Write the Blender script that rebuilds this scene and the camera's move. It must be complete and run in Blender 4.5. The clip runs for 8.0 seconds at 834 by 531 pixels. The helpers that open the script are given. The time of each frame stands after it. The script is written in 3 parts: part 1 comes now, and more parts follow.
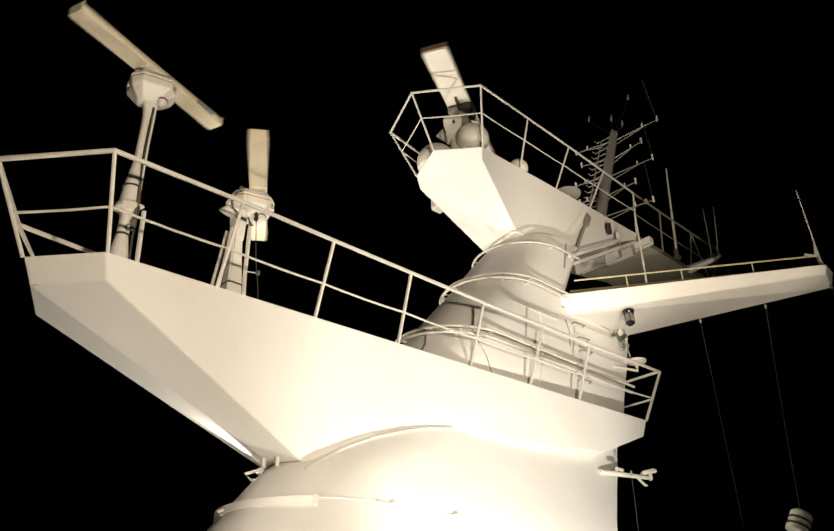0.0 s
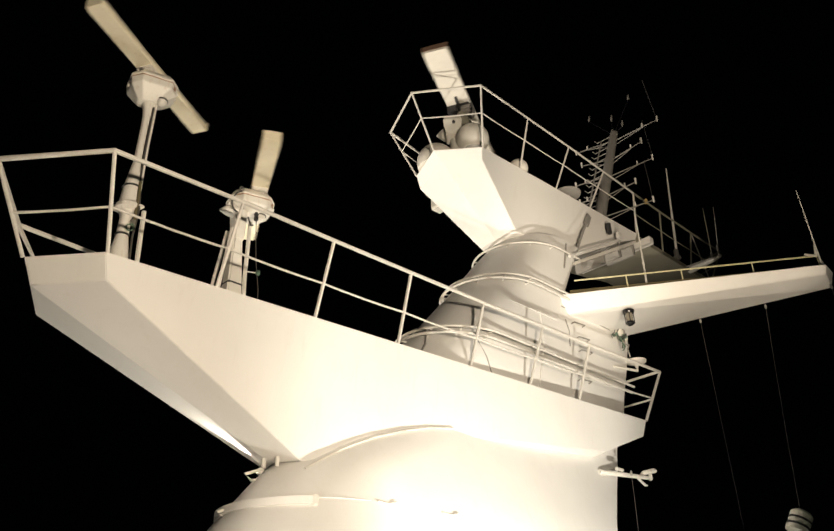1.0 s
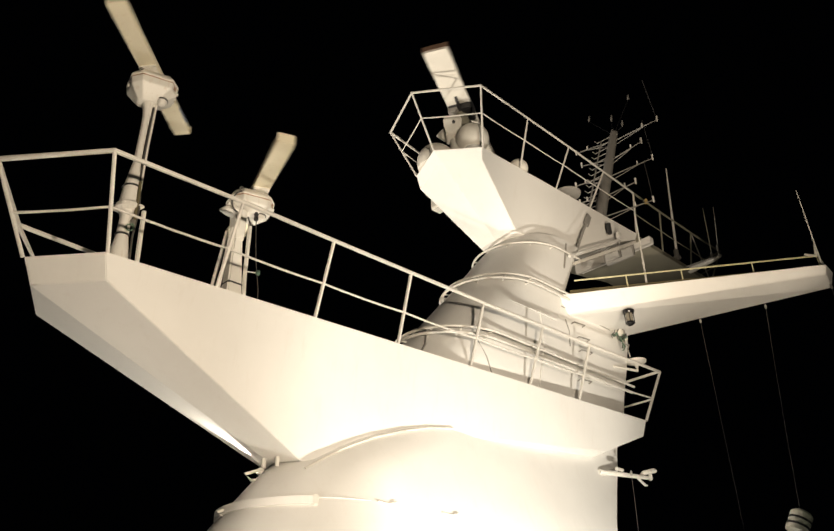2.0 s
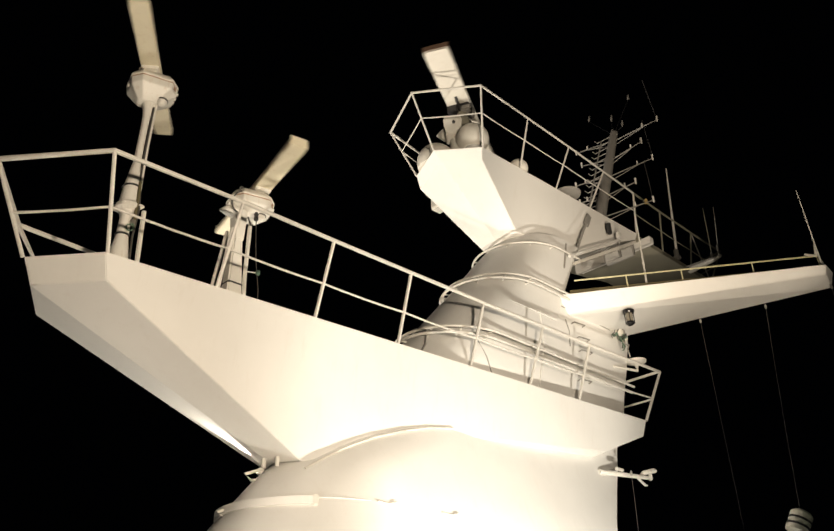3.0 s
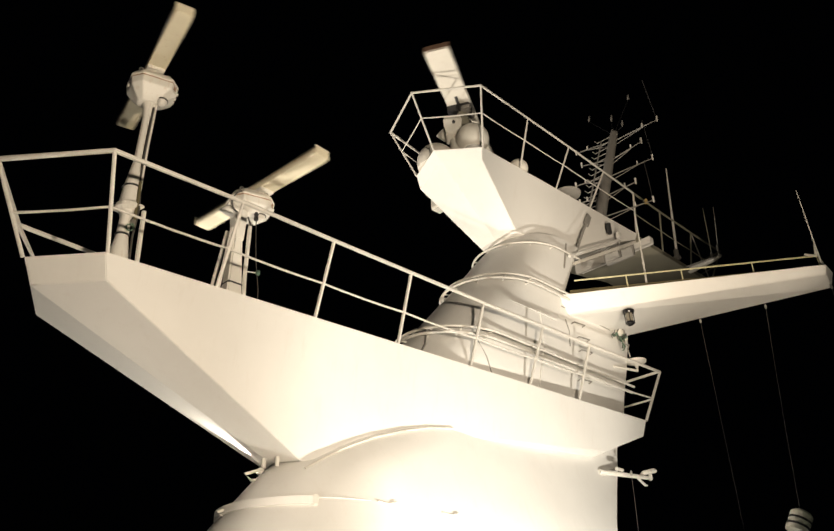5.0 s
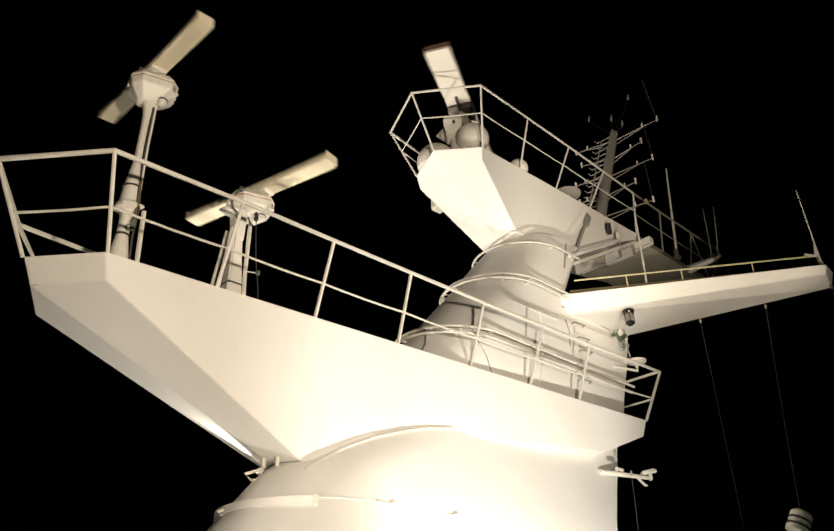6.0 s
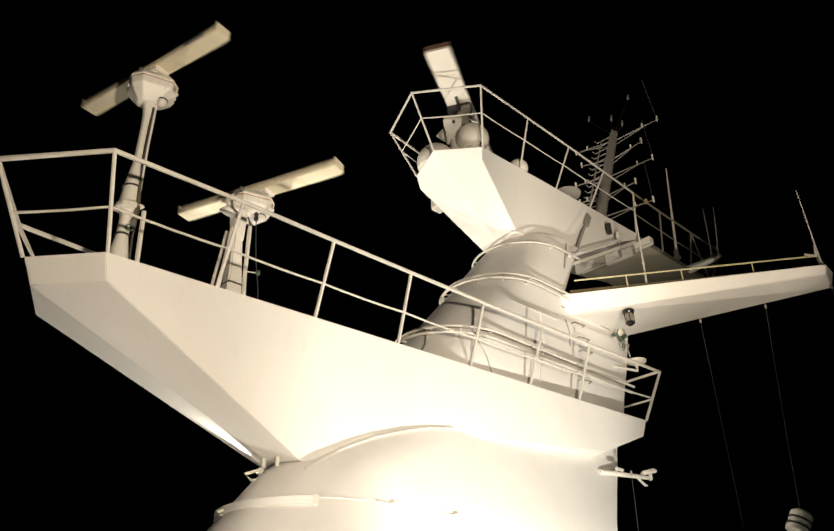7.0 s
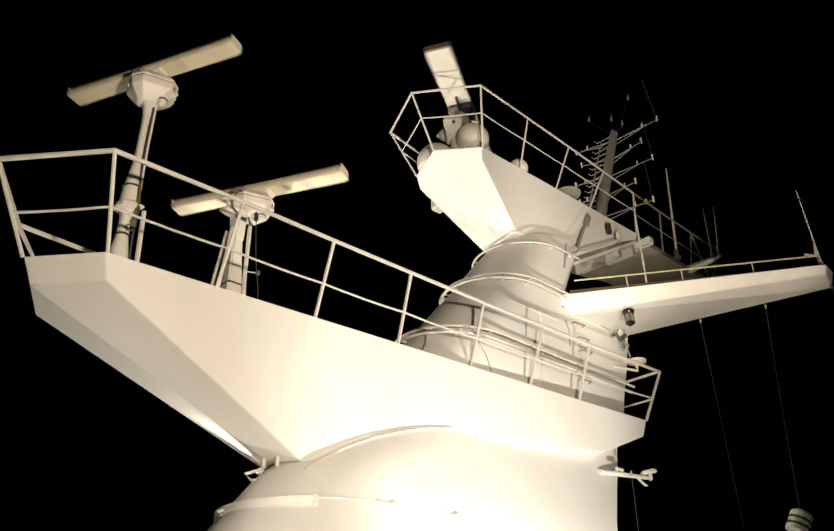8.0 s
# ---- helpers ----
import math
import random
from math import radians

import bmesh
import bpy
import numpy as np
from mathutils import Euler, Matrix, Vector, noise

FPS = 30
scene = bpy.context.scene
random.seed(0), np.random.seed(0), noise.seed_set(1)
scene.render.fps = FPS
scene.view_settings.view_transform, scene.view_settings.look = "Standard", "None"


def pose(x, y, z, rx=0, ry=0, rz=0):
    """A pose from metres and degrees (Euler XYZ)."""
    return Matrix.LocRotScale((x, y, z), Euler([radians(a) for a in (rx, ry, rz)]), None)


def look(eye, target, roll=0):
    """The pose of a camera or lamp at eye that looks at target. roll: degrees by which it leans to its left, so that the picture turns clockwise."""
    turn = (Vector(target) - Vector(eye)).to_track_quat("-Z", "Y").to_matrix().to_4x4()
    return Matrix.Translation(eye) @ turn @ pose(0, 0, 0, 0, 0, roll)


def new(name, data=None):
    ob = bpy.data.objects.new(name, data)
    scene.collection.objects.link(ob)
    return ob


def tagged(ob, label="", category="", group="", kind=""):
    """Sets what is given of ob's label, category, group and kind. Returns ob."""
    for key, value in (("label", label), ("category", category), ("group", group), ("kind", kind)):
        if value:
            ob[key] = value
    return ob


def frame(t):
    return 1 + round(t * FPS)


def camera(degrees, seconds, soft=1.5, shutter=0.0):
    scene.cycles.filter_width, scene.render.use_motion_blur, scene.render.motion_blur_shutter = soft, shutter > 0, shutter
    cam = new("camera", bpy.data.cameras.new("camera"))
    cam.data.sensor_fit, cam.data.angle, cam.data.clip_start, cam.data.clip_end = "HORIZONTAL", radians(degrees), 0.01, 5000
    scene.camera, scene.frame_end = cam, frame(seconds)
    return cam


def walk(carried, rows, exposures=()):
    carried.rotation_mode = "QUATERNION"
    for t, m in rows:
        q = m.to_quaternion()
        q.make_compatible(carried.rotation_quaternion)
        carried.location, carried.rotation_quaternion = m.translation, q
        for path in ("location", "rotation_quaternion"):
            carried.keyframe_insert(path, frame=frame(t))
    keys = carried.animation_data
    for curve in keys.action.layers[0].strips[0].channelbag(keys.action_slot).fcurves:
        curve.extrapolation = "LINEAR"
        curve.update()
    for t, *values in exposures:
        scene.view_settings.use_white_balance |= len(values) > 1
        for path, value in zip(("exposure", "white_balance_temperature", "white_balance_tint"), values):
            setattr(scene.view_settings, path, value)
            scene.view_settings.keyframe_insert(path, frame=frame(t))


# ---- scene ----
cam = camera(53.18, 8.0, 1.5, 0.5)
UP = 1.65                                   # eye height above the deck
EYE = Vector((-2.691, -8.461, UP))
TURN, TILT = radians(44.106), radians(28.166)
AHEAD = Vector((math.cos(TURN) * math.cos(TILT), math.sin(TURN) * math.cos(TILT), math.sin(TILT)))
STAND = look(EYE, EYE + AHEAD, -2.17)
walk(cam, [(0.0, STAND), (8.0, STAND)], [(0.0, 0.0), (8.0, 0.0)])


def V(s, l, z):
    """Ship axes: s aft from the lower platform's tip, l towards the near side, z above eye height."""
    return Vector((s, -l, z + UP))


# ---------------------------------------------------------------- light
world = bpy.data.worlds.new("night")
scene.world = world
world.use_nodes = True
world.node_tree.nodes["Background"].inputs[0].default_value = (0.010, 0.012, 0.018, 1)
world.node_tree.nodes["Background"].inputs[1].default_value = 0.02


def spot(name, at, to, watts, size=0.12, cone=125, colour=(1.0, 0.86, 0.66)):
    lamp = bpy.data.lights.new(name, "SPOT")
    lamp.energy, lamp.shadow_soft_size, lamp.spot_size, lamp.spot_blend, lamp.color = watts, size, radians(cone), 0.6, colour
    ob = new(name, lamp)
    ob.matrix_world = look(at, to)
    return ob


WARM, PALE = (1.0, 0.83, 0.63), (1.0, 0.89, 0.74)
FLOODS_AND_FILLS = [  # place, target, watts, cone, colour
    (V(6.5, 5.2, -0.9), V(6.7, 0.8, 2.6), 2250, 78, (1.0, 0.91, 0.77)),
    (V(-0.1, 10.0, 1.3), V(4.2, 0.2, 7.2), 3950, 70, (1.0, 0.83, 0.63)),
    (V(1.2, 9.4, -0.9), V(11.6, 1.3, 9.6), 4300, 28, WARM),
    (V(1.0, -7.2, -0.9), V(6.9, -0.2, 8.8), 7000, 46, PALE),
    # added fill, no known lamp: brightens the trunk's lower nose
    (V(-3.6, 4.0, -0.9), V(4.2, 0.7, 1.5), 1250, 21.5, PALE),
    # added fill in place of deck bounce: brightens the bow's far underside
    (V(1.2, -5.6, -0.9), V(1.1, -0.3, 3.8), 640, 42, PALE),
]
KEEL_LAMP, KEEL_AIM = V(3.37, -0.28, 2.715), V(2.60, -0.22, 3.14)
for at, to, watts, cone, tint in FLOODS_AND_FILLS:
    spot("flood_and_fill_lamp", at, to, watts, cone=cone, colour=tint)
spot("keel_lamp", KEEL_AIM.lerp(KEEL_LAMP, 0.93), KEEL_AIM, 380, 0.03, 29, PALE)


# ---------------------------------------------------------------- materials
def shader(name):
    m = bpy.data.materials.new(name)
    m.use_nodes = True
    t = m.node_tree
    return m, t, t.nodes["Principled BSDF"]


def node(t, kind, **inputs):
    n = t.nodes.new(kind)
    for k, v in inputs.items():
        n.inputs[k.replace("_", " ")].default_value = v
    return n


def paint(name, colour, rough=0.45, stain=0.12, stain_colour=(0.36, 0.25, 0.14), metal=0.0, grain=0.06, bump=0.15, streak=True, scale=1.0):
    """Painted or bare metal: broad tone drift, vertical run marks, fine orange-peel relief."""
    m, t, b = shader(name)
    co = t.nodes.new("ShaderNodeTexCoord")
    broad = node(t, "ShaderNodeTexNoise", Scale=0.9 * scale, Detail=5.0, Roughness=0.6)
    fine = node(t, "ShaderNodeTexNoise", Scale=60.0 * scale, Detail=3.0)
    place = node(t, "ShaderNodeMapping")
    place.inputs["Scale"].default_value = (5.0 * scale, 5.0 * scale, 0.35 * scale if streak else 5.0 * scale)
    runs = node(t, "ShaderNodeTexNoise", Scale=1.6, Detail=6.0, Roughness=0.7)
    for n in (broad, fine):
        t.links.new(co.outputs["Object"], n.inputs["Vector"])
    t.links.new(co.outputs["Object"], place.inputs["Vector"])
    t.links.new(place.outputs["Vector"], runs.inputs["Vector"])
    ramp = t.nodes.new("ShaderNodeValToRGB")
    ramp.color_ramp.elements[0].position, ramp.color_ramp.elements[1].position = 0.56, 0.80
    t.links.new(runs.outputs[0], ramp.inputs[0])
    tone = t.nodes.new("ShaderNodeMapRange")
    tone.inputs[1].default_value, tone.inputs[2].default_value = 0.25, 0.75
    tone.inputs[3].default_value, tone.inputs[4].default_value = 1 - grain, 1 + grain * 0.4
    t.links.new(broad.outputs[0], tone.inputs[0])
    base = node(t, "ShaderNodeMix")
    base.data_type, base.blend_type = "RGBA", "MULTIPLY"
    base.inputs[0].default_value = 1.0
    base.inputs[6].default_value = (*colour, 1)
    t.links.new(tone.outputs[0], base.inputs[7])
    fac = node(t, "ShaderNodeMath")
    fac.operation = "MULTIPLY"
    fac.inputs[1].default_value = stain
    t.links.new(ramp.outputs[0], fac.inputs[0])
    mix = node(t, "ShaderNodeMix")
    mix.data_type = "RGBA"
    mix.inputs[7].default_value = (*stain_colour, 1)
    t.links.new(fac.outputs[0], mix.inputs[0])
    t.links.new(base.outputs[2], mix.inputs[6])
    t.links.new(mix.outputs[2], b.inputs["Base Color"])
    rr = t.nodes.new("ShaderNodeMapRange")
    rr.inputs[3].default_value, rr.inputs[4].default_value = rough - 0.08, rough + 0.12
    t.links.new(broad.outputs[0], rr.inputs[0])
    t.links.new(rr.outputs[0], b.inputs["Roughness"])
    b.inputs["Metallic"].default_value = metal
    bp = node(t, "ShaderNodeBump", Strength=bump, Distance=0.004)
    t.links.new(fine.outputs[0], bp.inputs["Height"])
    t.links.new(bp.outputs[0], b.inputs["Normal"])
    return m


WHITE = paint("white_ship_paint", (0.80, 0.79, 0.76), 0.5, 0.10)
RAILW = paint("rail_paint", (0.70, 0.68, 0.63), 0.45, 0.25, scale=2.0)
CREAM = paint("aged_white_enamel", (0.80, 0.78, 0.72), 0.4, 0.55, (0.42, 0.24, 0.12), scale=3.0)
RADOME = paint("scanner_fibreglass", (0.80, 0.74, 0.57), 0.5, 0.6, (0.45, 0.28, 0.12), scale=2.5, streak=False)
GRP = paint("grey_white_fibreglass", (0.76, 0.73, 0.66), 0.42, 0.35, (0.35, 0.28, 0.2), scale=2.5, streak=False)
# grey paint, deepened to imitate the weak light at the masthead
GREY = paint("grey_paint_and_shade", (0.30, 0.29, 0.27), 0.55, 0.25, scale=1.5)
DARK = paint("black_fitting", (0.03, 0.03, 0.032), 0.5, 0.2, (0.1, 0.07, 0.05))
CABLE = paint("cable_sheath", (0.06, 0.055, 0.05), 0.6, 0.1)
STEEL = paint("weathered_steel", (0.35, 0.33, 0.30), 0.4, 0.3, metal=0.7)
DECK = paint("green_grey_deck_paint", (0.30, 0.31, 0.29), 0.7, 0.3, streak=False)
RUST = paint("rusted_paint", (0.40, 0.24, 0.15), 0.8, 0.5, (0.20, 0.09, 0.05), scale=6.0)
GREENC = paint("green_cable_sheath", (0.10, 0.17, 0.12), 0.6, 0.4, (0.25, 0.18, 0.08), scale=6.0)
BROWN = paint("brown_end_paint", (0.16, 0.10, 0.07), 0.6, 0.4, (0.30, 0.20, 0.12), scale=5.0)
OLIVE = paint("olive_pipe_paint", (0.13, 0.11, 0.055), 0.6, 0.4, (0.05, 0.04, 0.02), scale=5.0)
MARK = paint("blue_grey_marking", (0.16, 0.18, 0.26), 0.5, 0.1)
# halyard colour, also darkening the aerial mast's whips as unlit
ROPE = paint("rope_and_unlit_whip", (0.08, 0.078, 0.08), 0.9, 0.2, scale=6.0)
YELLOW = paint("yellowed_rail_paint", (0.62, 0.58, 0.36), 0.5, 0.3, scale=2.0)
GLOSS = paint("black_lantern_enamel", (0.010, 0.010, 0.011), 0.22, 0.1, (0.05, 0.03, 0.02), bump=0.03)
AMBER = paint("amber_lamp_glass", (0.45, 0.34, 0.14), 0.2, 0.2)
LAMPGLASS = paint("smoked_lamp_glass", (0.22, 0.20, 0.16), 0.12, 0.3, (0.05, 0.04, 0.03), bump=0.02)
# dull dark grey; on the aft gallery it stands in for shade
DIM = paint("dark_grey_and_shade_paint", (0.24, 0.23, 0.18), 0.7, 0.3)
SEA, _t, _b = shader("night_sea")
_b.inputs["Base Color"].default_value, _b.inputs["Roughness"].default_value = (0.004, 0.007, 0.010, 1), 0.25
_n = node(_t, "ShaderNodeTexNoise", Scale=0.4, Detail=6.0)
_bp = node(_t, "ShaderNodeBump", Strength=0.6, Distance=0.5)
_t.links.new(_n.outputs[0], _bp.inputs["Height"])
_t.links.new(_bp.outputs[0], _b.inputs["Normal"])
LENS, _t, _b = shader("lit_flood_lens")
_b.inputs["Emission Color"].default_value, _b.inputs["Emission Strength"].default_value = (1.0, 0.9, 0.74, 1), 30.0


# ---------------------------------------------------------------- mesh helpers
def part(name, bm, material, parent=None, label="", smooth=False):
    bmesh.ops.recalc_face_normals(bm, faces=bm.faces)
    me = bpy.data.meshes.new(name)
    bm.to_mesh(me)
    bm.free()
    me.materials.append(material)
    for p in me.polygons:
        p.use_smooth = smooth
    ob = new(name, me)
    ob.parent = parent
    if smooth:
        me.set_sharp_from_angle(angle=radians(38))
    return tagged(ob, label) if label else ob


def thing(name, at, label, category, group="", kind=""):
    ob = new(name)
    ob.location = at
    ob.empty_display_size = 0.2
    ob["origin"] = tuple(at)
    return tagged(ob, label, category, group, kind)


def sweep(bm, pts, r, seg=8, closed=False, off=Vector((0, 0, 0))):
    """A pipe along a line of points; r may be one radius or one a point."""
    pts = [Vector(p) - off for p in pts]
    n, rings, side = len(pts), [], None
    for i, p in enumerate(pts):
        a = pts[(i - 1) % n] if closed or i else p
        b = pts[(i + 1) % n] if closed or i < n - 1 else p
        d = (b - a).normalized()
        if side is None:
            side = d.orthogonal().normalized()
        side = (side - d * side.dot(d)).normalized()
        up = d.cross(side)
        cut = 1.0
        if a is not p and b is not p:
            cut = 1 / max(0.5, (p - a).normalized().dot(d))
        rad = r[i] if isinstance(r, (list, tuple)) else r
        rings.append([bm.verts.new(p + (side * math.cos(k * math.tau / seg) + up * math.sin(k * math.tau / seg)) * rad * (cut if 1 < cut < 1.5 else 1)) for k in range(seg)])
    pairs = list(zip(rings, rings[1:])) + ([(rings[-1], rings[0])] if closed else [])
    for x, y in pairs:
        for k in range(seg):
            bm.faces.new((x[k], x[(k + 1) % seg], y[(k + 1) % seg], y[k]))
    if not closed:
        bm.faces.new(rings[0][::-1])
        bm.faces.new(rings[-1])
    return bm


def pipe(name, pts, r, material, parent, label="", seg=8, closed=False):
    off = parent.location if parent and parent.parent is None else Vector((0, 0, 0))
    return part(name, sweep(bmesh.new(), pts, r, seg, closed, off), material, parent, label, True)


def solid(verts, faces, bevel=0.0, off=Vector((0, 0, 0)), seg=2):
    bm = bmesh.new()
    vs = [bm.verts.new(Vector(v) - off) for v in verts]
    for f in faces:
        bm.faces.new([vs[i] for i in f])
    bmesh.ops.recalc_face_normals(bm, faces=bm.faces)
    if bevel:
        bmesh.ops.bevel(bm, geom=list(bm.edges), offset=bevel, segments=seg, affect="EDGES", clamp_overlap=True)
    return bm


BOX = [(0, 1, 3, 2), (4, 6, 7, 5), (0, 4, 5, 1), (2, 3, 7, 6), (0, 2, 6, 4), (1, 5, 7, 3)]


def box(size, at=(0, 0, 0), bevel=0.01, turn=None, taper=1.0):
    """A bevelled block; taper narrows its top."""
    vs = []
    for x in (-0.5, 0.5):
        for y in (-0.5, 0.5):
            for z in (-0.5, 0.5):
                k = taper if z > 0 else 1.0
                v = Vector((x * size[0] * k, y * size[1] * k, z * size[2]))
                vs.append((turn @ v if turn else v) + Vector(at))
    return solid(vs, BOX, bevel)


def lathe(profile, seg=24, at=Vector((0, 0, 0)), turn=None):
    """A turned body from (radius, height) pairs."""
    bm, rings = bmesh.new(), []
    for r, z in profile:
        ring = []
        for k in range(seg):
            v = Vector((max(r, 0.0005) * math.cos(k * math.tau / seg), max(r, 0.0005) * math.sin(k * math.tau / seg), z))
            ring.append(bm.verts.new((turn @ v if turn else v) + at))
        rings.append(ring)
    for x, y in zip(rings, rings[1:]):
        for k in range(seg):
            bm.faces.new((x[k], x[(k + 1) % seg], y[(k + 1) % seg], y[k]))
    bm.faces.new(rings[0][::-1])
    bm.faces.new(rings[-1])
    return bm


def merge(*bms):
    out = bmesh.new()
    for b in bms:
        me = bpy.data.meshes.new("scratch")
        b.to_mesh(me)
        b.free()
        out.from_mesh(me)
        bpy.data.meshes.remove(me)
    return out


# ---------------------------------------------------------------- sea and deck
def plane(name, x0, x1, y0, y1, z, material, label, category, depth=0.05):
    bm = solid([(x, y, zz) for x in (x0, x1) for y in (y0, y1) for zz in (z - depth, z)], BOX)
    return tagged(part(name, bm, material), label, category, kind="structure")


plane("water", -4000, 4000, -4000, 4000, -22.0, SEA, "black night sea far below the ship", "sea")
plane("ship_deck", -30, 40, -15, 15, 0.0, DECK, "painted steel upper deck of a ship", "deck", 0.3)

# ---------------------------------------------------------------- mast trunk
# height, leading edge, trailing edge, half width, nose length
LOWER = [(-1.65, -0.3, 7.6, 1.45, 1.6), (0.6, 1.45, 8.5, 1.36, 1.55), (1.88, 2.58, 9.05, 1.22, 1.45), (2.61, 3.22, 9.47, 1.02, 1.25), (3.15, 3.80, 9.86, 0.86, 1.7),
         (3.6, 4.30, 10.16, 0.755, 2.1), (4.0, 4.72, 10.36, 0.68, 1.6), (4.4, 5.14, 10.45, 0.74, 0.95), (4.52, 5.26, 10.5, 0.82, 1.05), (5.01, 5.72, 10.65, 0.82, 1.05), (5.6, 6.29, 10.88, 0.83, 1.0), (6.13, 6.79, 11.05, 0.84, 0.95), (6.40, 7.06, 11.12, 0.84, 0.95)]
NECK = [(6.0, 6.70, 8.72, 0.85, 0.97), (6.4, 7.05, 8.92, 0.85, 0.95), (7.1, 7.66, 9.32, 0.84, 0.92), (7.6, 8.12, 9.62, 0.83, 0.9), (7.88, 8.36, 9.80, 0.82, 0.88)]


def section(z, table):
    for a, b in zip(table, table[1:]):
        if z <= b[0]:
            break
    k = (z - a[0]) / (b[0] - a[0])
    return [p + (q - p) * k for p, q in zip(a, b)][1:]


def outline(z, table, grow=0.0, n=16, corner=0.10):
    """Closed plan outline at a height, from the far aft corner round the nose to the near one."""
    s0, s1, w, r = section(z, table)
    s0, s1, w, r = s0 - grow, s1 + grow, w + grow, r + grow
    pts = []
    for k in range(5):
        a = math.pi / 2 * k / 4
        pts.append((s1 - corner + corner * math.cos(a), -(w - corner + corner * math.sin(a))))
    for k in range(n * 2 + 1):
        a = -math.pi / 2 + math.pi * k / (n * 2)
        pts.append((s0 + r - r * math.cos(a), w * math.sin(a)))
    for k in range(5):
        a = math.pi / 2 * (1 - k / 4)
        pts.append((s1 - corner + corner * math.cos(a), w - corner + corner * math.sin(a)))
    return [V(s, l, z) for s, l in pts]


def skin(z, table, l=None, s=None, out=0.0):
    """A point on the trunk's near side at a height: at a given reach aft, or at a lateral offset on its nose."""
    s0, s1, w, r = section(z, table)
    if s is None:
        a = math.asin(max(-1, min(1, l / w)))
        return V(s0 + r - r * math.cos(a) - out * math.cos(a), l + out * math.sin(a), z)
    if s < s0 + r:
        a = math.acos(max(-1, min(1, (s0 + r - s) / r)))
        return V(s - out * math.cos(a), w * math.sin(a) + out * math.sin(a), z)
    return V(s, w + out, z)


def loft(levels, table, off):
    bm, rings = bmesh.new(), []
    for z in levels:
        rings.append([bm.verts.new(p - off) for p in outline(z, table)])
    for x, y in zip(rings, rings[1:]):
        n = len(x)
        for k in range(n):
            bm.faces.new((x[k], x[(k + 1) % n], y[(k + 1) % n], y[k]))
    bm.faces.new(rings[0])
    bm.faces.new(rings[-1])
    return bm


mast = thing("ship_mast", V(6, 0, -UP), "tall raked white painted steel ship mast with platforms", "mast")
O = mast.location
part("trunk", loft([r[0] for r in LOWER], LOWER, O), WHITE, mast, "broad raked lower trunk with a rounded nose", True)
part("neck", loft([r[0] for r in NECK], NECK, O), WHITE, mast, "narrow raked upper trunk", True)


def bands(z, table, lift, r, name="hoop_rail"):
    """A pipe bent round the trunk's nose, carried on short stubs."""
    ring = outline(z, table, lift)[3:-4]
    hoop = pipe(name, ring, r, RAILW, mast, seg=8)
    inner = outline(z, table, -0.01)[3:-4]
    for k in range(2, len(ring), 5):
        pipe("stub", [ring[k], inner[k]], r * 0.7, RAILW, mast, seg=6)
    return hoop


bands(5.10, LOWER, 0.11, 0.026)
bands(5.22, LOWER, 0.13, 0.022)
bands(6.46, NECK, 0.11, 0.022)
bands(6.56, NECK, 0.12, 0.020)
bands(7.52, NECK, 0.09, 0.020)


def ledge(z, table, wide, thick, first, last):
    """A flat bar bent round part of the nose."""
    bm = bmesh.new()
    loops = [[p + Vector((0, 0, dz)) - O for p in outline(z, table, g)[first:last]] for g, dz in ((-0.02, 0), (wide, 0), (wide, thick), (-0.02, thick))]
    loops = [[bm.verts.new(p) for p in lp] for lp in loops]
    for i in range(4):
        a, b = loops[i], loops[(i + 1) % 4]
        for k in range(len(a) - 1):
            bm.faces.new((a[k], a[k + 1], b[k + 1], b[k]))
    for k in (0, -1):
        bm.faces.new([lp[k] for lp in loops])
    return part("ledge", bm, WHITE, mast, "flat bar welded round the trunk's nose", True)


ledge(2.11, LOWER, 0.035, 0.09, 12, 31)
stop = outline(2.155, LOWER, 0.03)[30]
part("end_stop", box((0.07, 0.09, 0.12), stop - O, 0.01, Matrix.Rotation(radians(-40), 3, "Z")), RAILW, mast, "pale end block of the bar")
pipe("weld_seam", outline(2.20, LOWER, 0.002)[30:36], 0.008, WHITE, mast, seg=6)


# ---------------------------------------------------------------- lower platform
DZ1, DZ2 = 4.495, 9.154
EDGE1 = [(0.60, 0.625), (1.94, 0.66), (3.37, 0.715), (4.78, 0.79), (6.21, 0.863), (7.54, 0.935), (8.74, 1.03), (10.62, 1.165)]
RAIL1 = [(0.33, 1.02), (1.958, 1.08), (3.37, 1.09), (4.77, 1.11), (6.30, 1.14), (7.72, 1.20), (8.98, 1.235), (11.13, 1.335)]
RZ1, RZ2 = 5.495, 10.13


